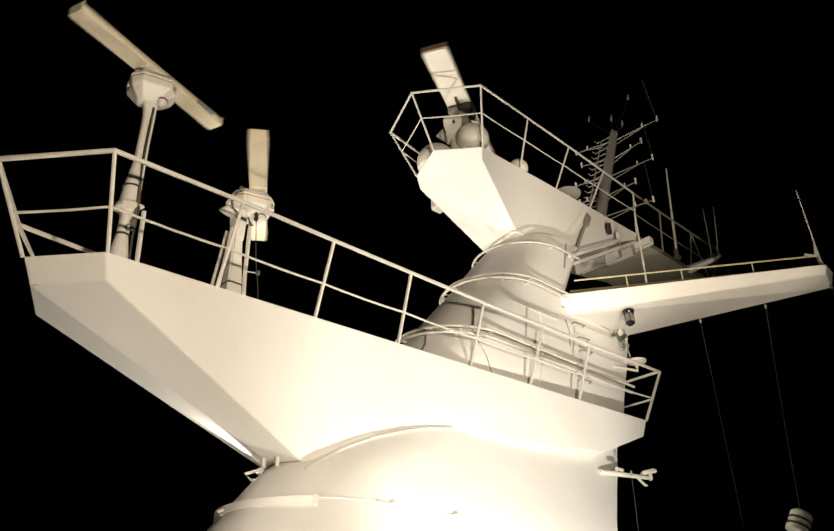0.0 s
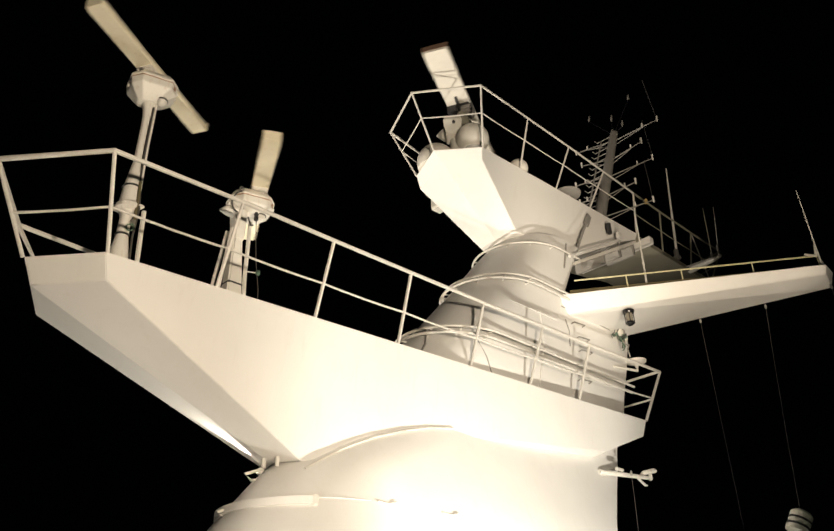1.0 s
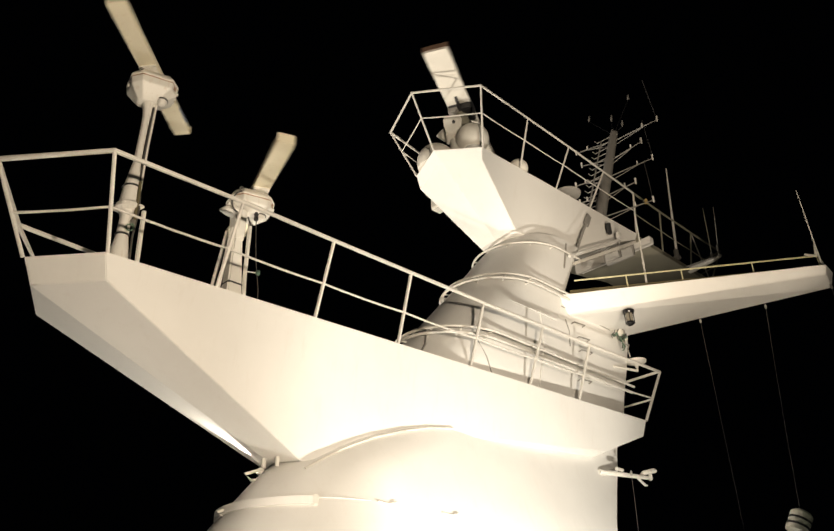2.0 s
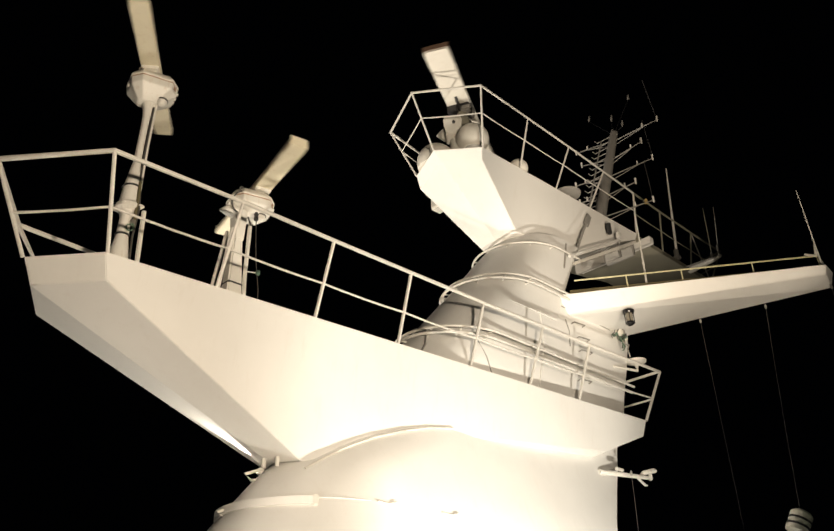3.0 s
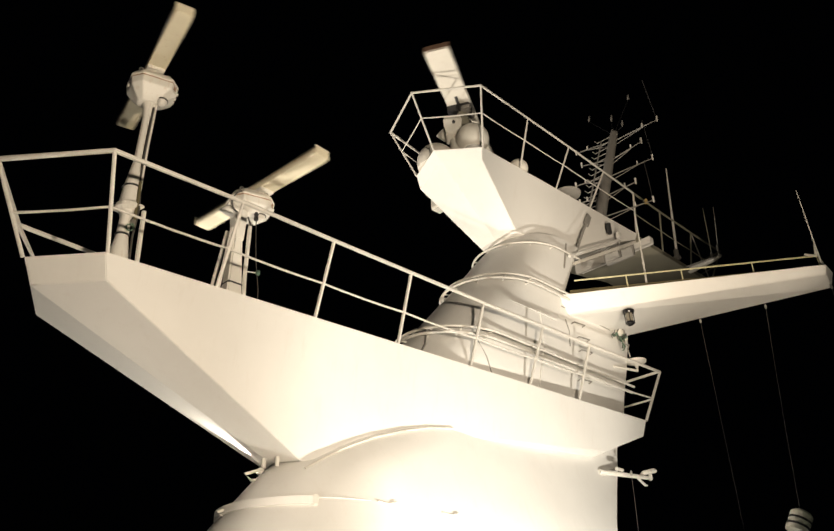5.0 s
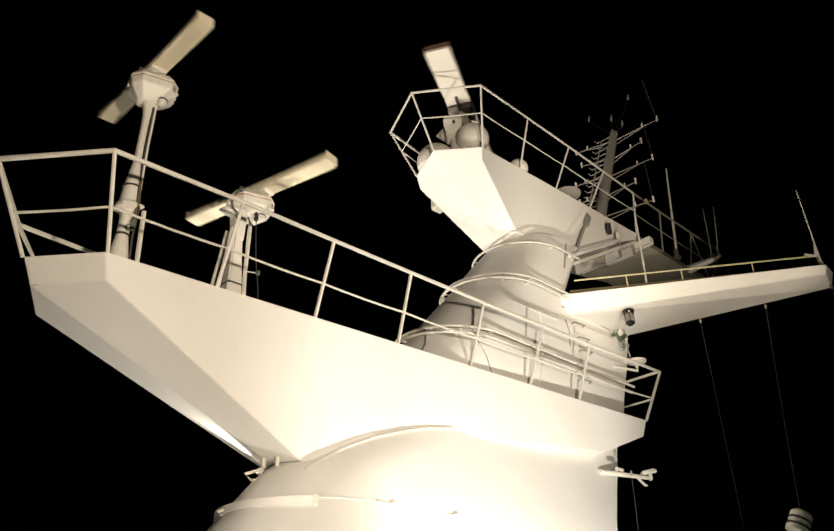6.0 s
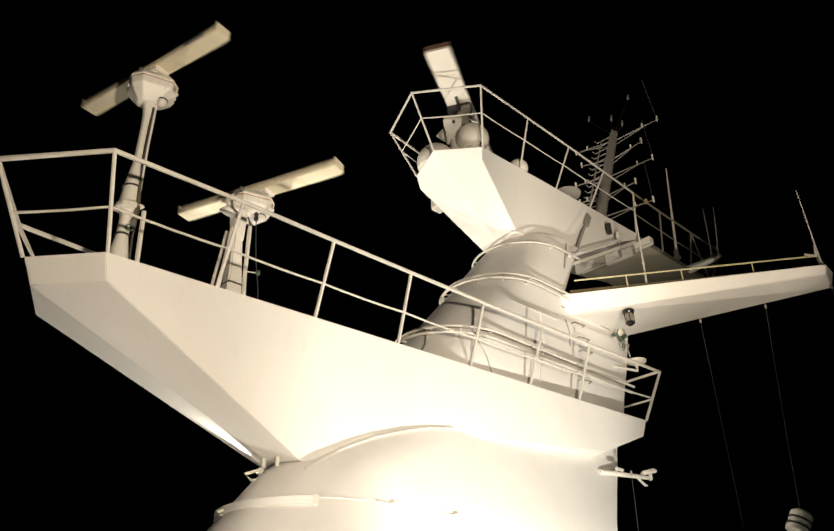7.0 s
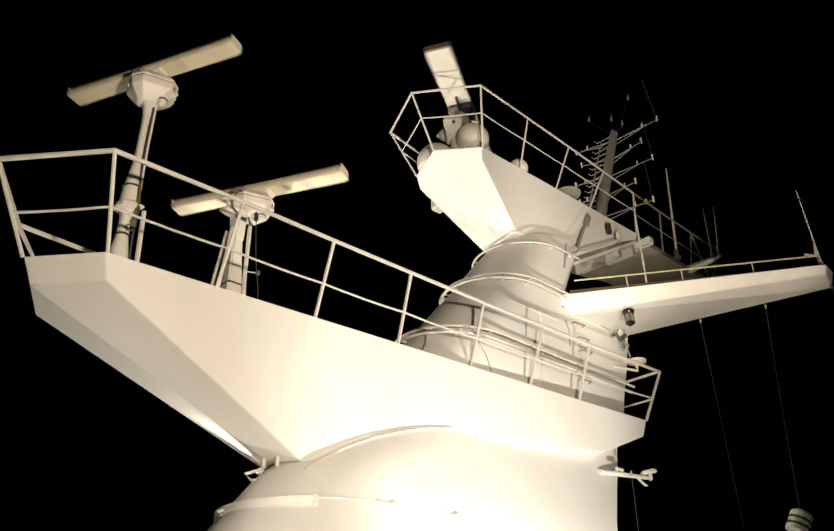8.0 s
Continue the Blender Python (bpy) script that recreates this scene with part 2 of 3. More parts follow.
def hull(name, deck, chine, label, fold):
    """A welded box with a keeled bottom: deck outline above, chine line below, both as (s, l, z) from the tip aft; mirrored far half may differ."""
    (dt, dn, df), (ct, cn, cf, ck) = deck, chine
    run = lambda e, c: [tuple(a + (b - a) * max(0, min(1, (p[0] - c[0][0]) / (c[-1][0] - c[0][0]))) for a, b in zip(e[0], e[-1])) for p in c]
    dn, df = run(dn, cn), run(df, cf)
    bm = bmesh.new()
    mk = lambda p: bm.verts.new(V(*p) - O)
    tip, low = mk(dt), mk(ct)
    near, far = [mk(p) for p in dn], [mk(p) for p in df]
    cnear, cfar, keel = [mk(p) for p in cn], [mk(p) for p in cf], [mk(p) for p in ck]
    bm.faces.new([tip] + near + far[::-1])                                     # deck
    bm.faces.new((tip, low, cnear[0], near[0]))
    bm.faces.new((tip, far[0], cfar[0], low))
    bm.faces.new((low, keel[0], cnear[1], cnear[0]))
    bm.faces.new((low, cfar[0], cfar[1], keel[0]))
    for i in range(1, len(cnear) - 1):
        bm.faces.new((cnear[i], keel[i - 1], keel[i], cnear[i + 1]))
        bm.faces.new((cfar[i], cfar[i + 1], keel[i], keel[i - 1]))
    for i in range(len(near) - 1):
        bm.faces.new((near[i], cnear[i], cnear[i + 1], near[i + 1]))
        bm.faces.new((far[i], far[i + 1], cfar[i + 1], cfar[i]))
    bm.faces.new((near[-1], cnear[-1], keel[-1], cfar[-1], far[-1]))
    bmesh.ops.recalc_face_normals(bm, faces=bm.faces)
    crisp = [e for e in bm.edges if len(e.link_faces) == 2 and e.calc_face_angle(0) > radians(30)]
    bmesh.ops.bevel(bm, geom=crisp, offset=0.008, segments=2, affect="EDGES", clamp_overlap=True)
    ob = part(name, bm, WHITE, mast, label, True)
    ob.data.set_sharp_from_angle(angle=radians(fold))
    return ob


hull("lower_platform",
     ((-0.02, -0.06, DZ1), [(0.575, 0.62, DZ1), (10.62, 1.165, DZ1)], [(0.40, -0.60, DZ1), (10.62, -1.165, DZ1)]),
     ((0.103, -0.05, 4.185), [(0.634, 0.62, 4.169), (3.40, 0.50, 2.70), (5.6, 0.745, 3.4), (9.4, 0.99, 3.75), (10.55, 1.10, 4.2)],
      [(0.39, -0.55, 4.094), (3.54, -0.42, 2.79), (5.6, -0.70, 3.4), (9.4, -0.90, 3.75), (10.55, -1.08, 4.2)],
      [(3.30, 0, 2.771), (5.6, 0, 3.3), (9.4, 0, 3.6), (10.55, 0, 4.1)]),
     "long white box platform reaching forward, with a keeled underside", 3)
hull("upper_platform",
     ((6.62, -0.03, DZ2), [(7.22, 0.65, DZ2), (12.2, 0.84, DZ2)], [(6.98, -0.84, DZ2), (12.2, -1.3, DZ2)]),
     ((6.915, -0.115, 9.08), [(7.25, 0.60, 8.90), (8.28, 0.44, 7.87), (9.6, 0.60, 7.66), (11.6, 0.76, 8.76), (12.15, 0.80, 9.0)],
      [(7.18, -0.93, 8.98), (8.18, -0.36, 7.78), (9.6, -0.70, 7.66), (11.6, -1.1, 8.76), (12.15, -1.2, 9.0)],
      [(8.15, 0.04, 7.79), (9.6, 0, 7.66), (11.6, 0, 8.76), (12.15, 0, 9.0)]),
     "white box platform near the masthead with a keeled underside", 13)


# ---------------------------------------------------------------- guard rails
def guard_rail(name, base, head, z0, z1, label, mids=(0.5,), r=0.026, stanchions=None, coat=RAILW):
    """Flared rail: stanchions lean out from the plating edge to the top rail."""
    g = thing(name, V(base[0][0], base[0][1], z0), label, "railing", "platform guard rails")
    lo = [V(s, l, z0 - 0.01) for s, l in base]
    hi = [V(s, l, z1) for s, l in head]
    pipe("top_rail", hi, r * 1.15, coat, g)
    for k in mids:
        line = [a.lerp(b, k) for a, b in zip(lo, hi)]
        sag = []
        for a, b in zip(line, line[1:]):
            drop = 0.010 * (b - a).length
            sag += [a] + [a.lerp(b, f) - Vector((0, 0, drop * 4 * f * (1 - f))) for f in (0.25, 0.5, 0.75)]
        pipe("mid_rail", sag + [line[-1]], r * 0.62, coat, g, seg=6)
    for i, (a, b) in enumerate(zip(lo, hi)):
        if stanchions is None or i in stanchions:
            pipe("stanchion", [a, b], r, coat, g)
    return g


far1b = [(s, -l) for s, l in EDGE1[:0:-1]] + [(0.45, -0.58)]
far1h = [(s, -l - 0.25) for s, l in RAIL1[:0:-1]] + [(0.20, -1.20)]
guard_rail("guard_rail", EDGE1[::-1] + [(-0.03, -0.06)] + far1b[::-1], RAIL1[::-1] + [(-0.53, 0.03)] + far1h[::-1],
           DZ1, RZ1, "white flared pipe guard rail round the lower platform", (0.45,), 0.024)
end = thing("end_rail", V(10.62, 0, DZ1), "white pipe rail closing the platform's aft end", "railing", "platform guard rails")
for k, z in ((1.0, RZ1), (0.42, DZ1 + 0.42)):
    pipe("rail", [V(10.62 + 0.48 * k, l, z) for l in (1.165 + 0.165 * k, 0, -1.165 - 0.165 * k)], 0.026 if k == 1 else 0.018, RAILW, end)
pipe("stanchion", [V(10.62, 0, DZ1 - 0.01), V(11.1, 0, RZ1)], 0.024, RAILW, end)

BASE2 = [(12.19, 0.83), (10.49, 0.77), (9.37, 0.73), (8.28, 0.69), (7.24, 0.65), (6.63, -0.03), (6.98, -0.83), (9.5, -1.05), (12.2, -1.29)]
HEAD2 = [(12.12, 0.96), (10.9, 0.99), (9.60, 1.02), (8.23, 1.035), (6.82, 1.05), (6.03, 0.04), (6.56, -1.10), (9.3, -1.4), (12.2, -1.7)]
guard_rail("guard_rail", BASE2, HEAD2, DZ2, RZ2, "white flared pipe guard rail round the upper platform", (0.56,), 0.018)


# ---------------------------------------------------------------- yard arm
def yard():
    vs = [V(*p) - O for p in ((8.50, 0.30, 6.57), (10.95, 0.30, 6.57), (11.08, 4.71, 6.42), (11.57, 4.65, 6.46),
                              (8.74, 0.30, 6.23), (11.03, 0.30, 6.43), (11.145, 4.65, 6.28), (11.62, 4.545, 6.215))]
    return part("yard_arm", solid(vs, [(0, 1, 3, 2), (4, 6, 7, 5), (0, 2, 6, 4), (1, 5, 7, 3), (0, 4, 5, 1), (2, 3, 7, 6)], 0.012), WHITE, mast, "tapered white box yard arm swept aft")


yard()
# thin brown strip built in place of the rail's shadow above the yard
lip = [V(9.02, 0.95, 6.50), V(9.10, 0.95, 6.50), V(11.18, 4.60, 6.38), V(11.26, 4.60, 6.38)]
rise_by = [Vector((0, 0, h)) for h in (0.17, 0.17, 0.10, 0.10)]
part("rail_shadow_strip", solid([p - O for p in lip] + [p + h - O for p, h in zip(lip, rise_by)], [(0, 1, 3, 2), (4, 6, 7, 5), (0, 2, 6, 4), (1, 5, 7, 3), (0, 4, 5, 1), (2, 3, 7, 6)], 0.006), OLIVE, mast, "low brown strip standing in for the rail's shadow along the yard's top")


# ---------------------------------------------------------------- radars
def scanner_mesh(half, high, deep, off):
    """The slotted-guide housing: broad flat underside, rounded back, slightly drawn-in ends."""
    prof = [(-0.46, -0.5), (0.46, -0.5), (0.5, -0.38), (0.5, -0.05), (0.40, 0.32), (0.22, 0.5), (-0.22, 0.5), (-0.40, 0.32), (-0.5, -0.05), (-0.5, -0.38)]
    bm, rings = bmesh.new(), []
    for x, k in ((-half, 0.86), (-half + 0.03, 0.97), (-half + 0.12, 1.0), (-0.3, 1.0), (0.3, 1.0), (half - 0.12, 1.0), (half - 0.03, 0.97), (half, 0.86)):
        rings.append([bm.verts.new((x, y * deep * k, z * high * k + off)) for y, z in prof])
    for a, b in zip(rings, rings[1:]):
        for i in range(len(prof)):
            bm.faces.new((a[i], a[(i + 1) % len(prof)], b[(i + 1) % len(prof)], b[i]))
    bm.faces.new(rings[0][::-1])
    bm.faces.new(rings[-1])
    return bm


def radar(axis, half, high, deep, deck_z, label, shell=RADOME):
    r = thing("radar", V(axis[0], axis[1], deck_z), label, "radar", "ship radars")
    sc = part("scanner", scanner_mesh(half, high, deep, 0.0), shell, r, "long cream fibreglass scanner bar", True)
    sc.location = V(*axis) - r.location
    return r, sc


R1 = (1.087, -0.03, 7.745)
R2 = (2.844, 0.03, 6.575)
R3 = (7.477, 0.0, 10.619)
radar_1, scanner_1 = radar(R1, 1.311, 0.16, 0.25, DZ1, "cream scanner radar on a tall white tubular pedestal")
radar_2, scanner_2 = radar(R2, 1.311, 0.16, 0.25, DZ1, "cream scanner radar on a short braced white pedestal")
radar_3, scanner_3 = radar(R3, 1.785, 0.17, 0.48, DZ2, "large scanner radar on the upper platform", GRP)

# ---------------------------------------------------------------- radar pedestals
def gearbox(r, axis, half, low, high, turn, shift=(0, 0), foot=-0.18):
    """Faceted drive housing under the scanner: body tapering down to its foot, lid on a dark gasket, cable gland, bolts and eyes."""
    at = V(*axis) - r.location
    rot = Matrix.Rotation(radians(turn), 3, "Z")
    a, b = half
    plan = [(-a, -b * 0.55), (-a * 0.62, -b), (a * 0.66, -b), (a, -b * 0.50), (a, b * 0.50), (a * 0.66, b), (-a * 0.62, b), (-a, b * 0.55)]
    put = lambda x, y, z: rot @ Vector((x + shift[0], y + shift[1], z)) + at

    def shell(levels, bevel):
        bm, rings = bmesh.new(), []
        for k, dx, z in levels:
            rings.append([bm.verts.new(put(x * k + dx, y * k, z)) for x, y in plan])
        for p, q in zip(rings, rings[1:]):
            for i in range(8):
                bm.faces.new((p[i], p[(i + 1) % 8], q[(i + 1) % 8], q[i]))
        bm.faces.new(rings[0][::-1])
        bm.faces.new(rings[-1])
        bmesh.ops.bevel(bm, geom=list(bm.edges), offset=bevel, segments=1, affect="EDGES", clamp_overlap=True)
        return bm

    split = high - 0.13
    g = part("gearbox", shell([(0.36, a * foot, low), (0.55, a * foot * 0.7, low + 0.05), (0.97, 0, split - 0.10), (1.0, 0, split)], 0.010), CREAM, r, "faceted white drive housing")
    part("gasket", shell([(0.985, 0, split - 0.002), (0.985, 0, split + 0.012)], 0.002), RUST, g, "thin rusty gasket")
    part("lid", shell([(1.02, 0, split + 0.010), (1.02, 0, split + 0.045), (0.78, -a * 0.04, high)], 0.008), GRP, g, "raised grey-white lid")
    part("turning_neck", lathe([(0.15, high - 0.02), (0.15, high + 0.03), (0.11, high + 0.05), (0.11, -0.06)], 20, at), CREAM, r, smooth=True)
    for y in (-b * 0.30, b * 0.10, b * 0.42):
        part("bolt", sweep(bmesh.new(), [put(a * 0.97, y, split - 0.03), put(a * 1.06, y, split - 0.035)], 0.020, 8), CREAM, g)
    part("bolt", sweep(bmesh.new(), [put(-a * 0.97, 0, split - 0.05), put(-a * 1.05, 0, split - 0.05)], 0.022, 8), CREAM, g)
    for x in (-a * 0.66, a * 0.5):
        p = put(x, -b * 0.75, high - 0.06)
        ring = [p + Vector((0.035 * math.cos(k * math.tau / 10), 0, 0.030 + 0.035 * math.sin(k * math.tau / 10))) for k in range(10)]
        part("lifting_eye", sweep(bmesh.new(), ring, 0.010, 6, True), STEEL, g)
    gland = put(a * 0.40, -b * 0.34, low + 0.045)
    part("cable_gland", lathe([(0.075, 0.05), (0.075, 0.0), (0.05, -0.05), (0.02, -0.06)], 14, gland), CREAM, g, smooth=True)
    part("gland_ring", lathe([(0.072, 0.004), (0.082, 0.008), (0.082, 0.022), (0.072, 0.026)], 14, gland), CABLE, g, "dark rubber ring")
    part("rust_patch", box((0.05, 0.004, 0.06), put(a * 0.80, -b * 0.84, split - 0.06), 0.001, rot @ Matrix.Rotation(radians(50), 3, "Z")), RUST, g, "small rust stain")
    return g


def scanner_fittings(sc, half, high, deep, dark=False):
    """Seams, end caps, feed bracket and a maker's mark on the turning bar."""
    for x in (-half, half):
        part("end_cap", box((0.018, deep * (1.0 if dark else 0.93), high * (0.6 if dark else 0.86)), (x, 0, 0.02 if dark else -0.004), 0.005), BROWN if dark else RADOME, sc, "flat end plate")
    part("mount", box((0.42, deep * 0.9, 0.05), (0, 0, -high * 0.5 - 0.01), 0.012), DARK if dark else CREAM, sc)
    if dark:
        part("feed_box", box((0.42, 0.21, 0.30), (0, -0.14, -0.10), 0.025), DARK, sc, "dark feed housing")
        part("feed_cover", box((0.36, 0.22, 0.26), (0, 0.13, -0.10), 0.03), GREY, sc, "dull grey feed cover")
        for x in (-0.34, 0.34):
            part("brace", sweep(bmesh.new(), [(0, 0, -high * 1.3), (x * 1.3, 0, -high * 0.5)], 0.03, 8), DARK, sc)



gearbox(radar_1, R1, (0.305, 0.26), -0.58, -0.17, -14, (0.03, 0))
gearbox(radar_2, R2, (0.30, 0.26), -0.54, -0.16, -14, (-0.10, 0), 0.06)
scanner_fittings(scanner_1, 1.311, 0.16, 0.25)
part("maker_mark", box((0.34, 0.004, 0.045), (-0.92, 0.127, -0.03), 0.001), MARK, scanner_1, "faded blue lettering as a plain bar")
scanner_fittings(scanner_2, 1.311, 0.16, 0.25)
scanner_fittings(scanner_3, 1.785, 0.17, 0.48, True)


# tall pedestal
P1 = Vector((0, 0, 0))
part("pole", lathe([(0.050, 1.2), (0.045, 2.3), (0.052, 2.55), (0.10, 2.72)], 16, P1), CREAM, radar_1, "slim white tube", True)
part("pedestal", lathe([(0.17, 0.0), (0.17, 0.02), (0.15, 0.05), (0.125, 0.36), (0.076, 0.64), (0.068, 0.90), (0.10, 1.00), (0.118, 1.15), (0.102, 1.36), (0.052, 1.72)], 12, P1), CREAM, radar_1, "flared white steel foot", True)
collar = part("collar", lathe([(0.09, 0.98), (0.15, 1.02), (0.15, 1.07), (0.11, 1.12)], 10, P1), CREAM, radar_1)
for a, reach in ((134, 0.22), (-46, 0.20), (44, 0.17), (224, 0.15)):
    d = Matrix.Rotation(radians(a), 3, "Z") @ Vector((1, 0, 0))
    part("lug", sweep(bmesh.new(), [d * 0.05 + Vector((0, 0, 1.05)), d * reach * 0.6 + Vector((0, 0, 1.06)), d * reach + Vector((0, 0, 1.055))], [0.085, 0.055, 0.016], 7), CREAM, collar)
for z, q in ((0.64, 0.078), (1.33, 0.104)):
    part("clamp_band", lathe([(q, z), (q + 0.012, z + 0.004), (q + 0.012, z + 0.022), (q, z + 0.026)], 16, P1), DARK, radar_1, "dark clamp band")
part("conduit", sweep(bmesh.new(), [(0.19, -0.15, 0.0), (0.17, -0.14, 0.55), (0.155, -0.13, 1.00)], 0.030, 8), CREAM, radar_1, "white conduit pipe", True)
part("conduit", sweep(bmesh.new(), [(0.085, -0.06, 1.2), (0.075, -0.05, 2.0), (0.08, -0.05, 2.7)], 0.017, 6), CREAM, radar_1, "white conduit pipe", True)
part("cable", sweep(bmesh.new(), [(0.11, -0.13, 0.0), (0.08, -0.11, 0.6), (0.09, -0.13, 1.0), (0.05, -0.08, 1.5), (0.045, -0.065, 2.0), (0.045, -0.065, 2.62)], 0.013, 6), CABLE, radar_1, "black cable", True)
part("conduit", sweep(bmesh.new(), [(0.065, -0.12, 0.74), (0.06, -0.12, 1.05), (0.05, -0.105, 1.40)], 0.020, 8), OLIVE, radar_1, "dark olive cable pipe", True)
ring = [Vector((0.02 + 0.04 * math.cos(k * 0.7), -0.13 + 0.02 * math.sin(k * 0.5), 0.72 + 0.05 * math.sin(k * 0.7))) for k in range(12)]
part("cable", sweep(bmesh.new(), ring, 0.008, 6), GREENC, radar_1, "curled green cable", True)
part("neck_flare", lathe([(0.050, 2.46), (0.062, 2.58), (0.10, 2.70), (0.13, 2.80)], 14, P1), CREAM, radar_1, smooth=True)
part("junction_box", box((0.06, 0.05, 0.09), (0.05, -0.12, 0.80), 0.012), STEEL, radar_1)

RAKE = Matrix(((1, 0, 0.044), (0, 1, 0), (0, 0, 1))).to_4x4()
for c in radar_1.children:
    if c.name.split(".")[0] in ("pole", "pedestal", "collar", "clamp_band", "conduit", "cable", "junction_box", "neck_flare"):
        c.data.transform(Matrix.Translation((-0.103, 0, 0)) @ RAKE)
        for k in c.children:
            k.data.transform(Matrix.Translation((-0.103, 0, 0)) @ RAKE)
# short braced pedestal, set forward of the turning axis
Q = Vector((-0.30, -0.02, 0))
part("pole", solid([Vector(v) + Q for v in ((-0.16, -0.10, 0), (-0.16, 0.10, 0), (0.10, -0.10, 0), (0.10, 0.10, 0), (-0.07, -0.06, 1.2), (-0.07, 0.06, 1.2), (0.06, -0.06, 1.2), (0.06, 0.06, 1.2))],
     [(0, 1, 3, 2), (4, 6, 7, 5), (0, 4, 5, 1), (2, 3, 7, 6), (0, 2, 6, 4), (1, 5, 7, 3)], 0.02), CREAM, radar_2, "tapered white box post")
part("head_bracket", solid([Vector(v) + Q for v in ((-0.07, -0.07, 1.12), (-0.07, 0.07, 1.12), (0.07, -0.07, 1.12), (0.07, 0.07, 1.12), (-0.09, -0.09, 1.60), (-0.09, 0.09, 1.60), (0.10, -0.09, 1.60), (0.10, 0.09, 1.60))], BOX, 0.015), CREAM, radar_2, "white bracket under the drive")
part("side_lug", sweep(bmesh.new(), [Q + Vector((-0.08, 0.0, 1.56)), Q + Vector((-0.20, -0.01, 1.52)), Q + Vector((-0.31, -0.03, 1.475))], [0.10, 0.065, 0.015], 8), CREAM, radar_2)
part("foot_plate", box((0.50, 0.40, 0.03), Q + Vector((0, 0, 0.015)), 0.008), CREAM, radar_2)
for y in (-0.10, 0.10):
    part("brace", sweep(bmesh.new(), [Q + Vector((-0.32, y, 0)), Q + Vector((-0.12, y * 0.6, 1.25))], 0.026, 8), CREAM, radar_2, "white tube brace", True)
part("conduit", sweep(bmesh.new(), [Q + Vector((0.10, -0.11, 0)), Q + Vector((0.10, -0.10, 0.6)), Q + Vector((0.13, -0.10, 1.42))], 0.028, 8), CREAM, radar_2, "white conduit pipe", True)
side, rise = Vector((0.695, -0.719, 0)), Vector((-0.31, -0.36, 0.88))
loop = [Vector((-0.40, -0.27, 1.58)) + (side * math.cos(radians(k)) + rise * math.sin(radians(k))) * 0.15 for k in range(95, 251, 15)]
part("cable", sweep(bmesh.new(), loop, 0.012, 6), CABLE, radar_2, "black cable looped round the drive", True)
part("cable", sweep(bmesh.new(), [Q + Vector((0.02, -0.20, 1.42)), Q + Vector((0.08, -0.19, 1.32)), Q + Vector((0.14, -0.15, 1.36))], 0.012, 6), CABLE, radar_2, "black cable", True)
part("cable", sweep(bmesh.new(), [Q + Vector((0.15, -0.20, 1.52)), Q + Vector((0.17, -0.20, 1.1)), Q + Vector((0.20, -0.20, 0.74)), Q + Vector((0.27, -0.18, 0.4)), Q + Vector((0.27, -0.15, 0.0))], 0.006, 6), CABLE, radar_2, "black cable", True)
part("gland", lathe([(0.028, -0.06), (0.034, -0.04), (0.024, 0.0), (0.034, 0.03), (0.02, 0.06)], 10, Q + Vector((0.15, -0.20, 1.48))), DARK, radar_2, "black cable gland")
part("work_lamp", lathe([(0.02, 0.0), (0.03, 0.01), (0.03, 0.06), (0.012, 0.07)], 12, Q + Vector((0.24, -0.19, 0.62))), GREENC, radar_2, smooth=True)
part("arm", sweep(bmesh.new(), [Q + Vector((0.11, -0.11, 0.66)), Q + Vector((0.24, -0.19, 0.65))], 0.010, 6), CREAM, radar_2)
part("clamp_band", box((0.215, 0.19, 0.02), Q + Vector((-0.022, 0, 0.46)), 0.003), DARK, radar_2, "dark clamp band")

# pedestal of the upper radar
part("pedestal", lathe([(0.36, 0.0), (0.36, 0.04), (0.24, 0.10), (0.22, 0.55)], 16, Vector((-0.08, 0, 0))), CREAM, radar_3, "short white drum foot", True)
turn3 = Matrix.Rotation(radians(40), 3, "Z")
drive = part("drive_box", solid([turn3 @ Vector(v) + Vector((-0.22, 0.06, 0.80)) for v in (
    (-0.19, -0.14, -0.20), (-0.23, -0.18, 0.10), (-0.19, 0.14, -0.20), (-0.23, 0.18, 0.10), (-0.15, -0.15, 0.24), (-0.15, 0.15, 0.24),
    (0.14, -0.14, -0.24), (0.18, -0.18, 0.10), (0.14, 0.14, -0.24), (0.18, 0.18, 0.10), (0.14, -0.15, 0.24), (0.14, 0.15, 0.24))],
    [(0, 1, 3, 2), (1, 4, 5, 3), (6, 8, 9, 7), (7, 9, 11, 10), (0, 6, 7, 1), (1, 7, 10, 4), (2, 3, 9, 8), (3, 5, 11, 9), (4, 10, 11, 5), (0, 2, 8, 6)], 0.015), CREAM, radar_3, "pale chamfered drive box")
part("drive_bolt", sweep(bmesh.new(), [turn3 @ Vector((-0.22, -0.02, 0.02)) + Vector((-0.22, 0.06, 0.80)), turn3 @ Vector((-0.26, -0.02, 0.02)) + Vector((-0.22, 0.06, 0.80))], 0.03, 8), DARK, drive)
part("motor_cap", sweep(bmesh.new(), [(-0.20, 0.20, 0.80), (-0.24, 0.30, 0.80), (-0.30, 0.42, 0.82)], [0.15, 0.13, 0.02], 10), CREAM, radar_3, "pointed white motor cowl")
part("turning_neck", lathe([(0.20, 0.90), (0.20, 1.02), (0.13, 1.08), (0.13, 1.36)], 20), DIM, radar_3, "dull grey turning column", True)
part("column", lathe([(0.20, 0.50), (0.17, 0.60), (0.17, 0.95)], 16), DIM, radar_3, smooth=True)
for x, y in ((0.10, -0.20), (0.19, -0.12), (-0.02, -0.22)):
    part("cable", sweep(bmesh.new(), [(x, y, 0.1), (x * 1.15, y * 1.1, 0.6), (x * 0.9, y, 1.0)], 0.016, 6), CABLE, radar_3, "black cable", True)


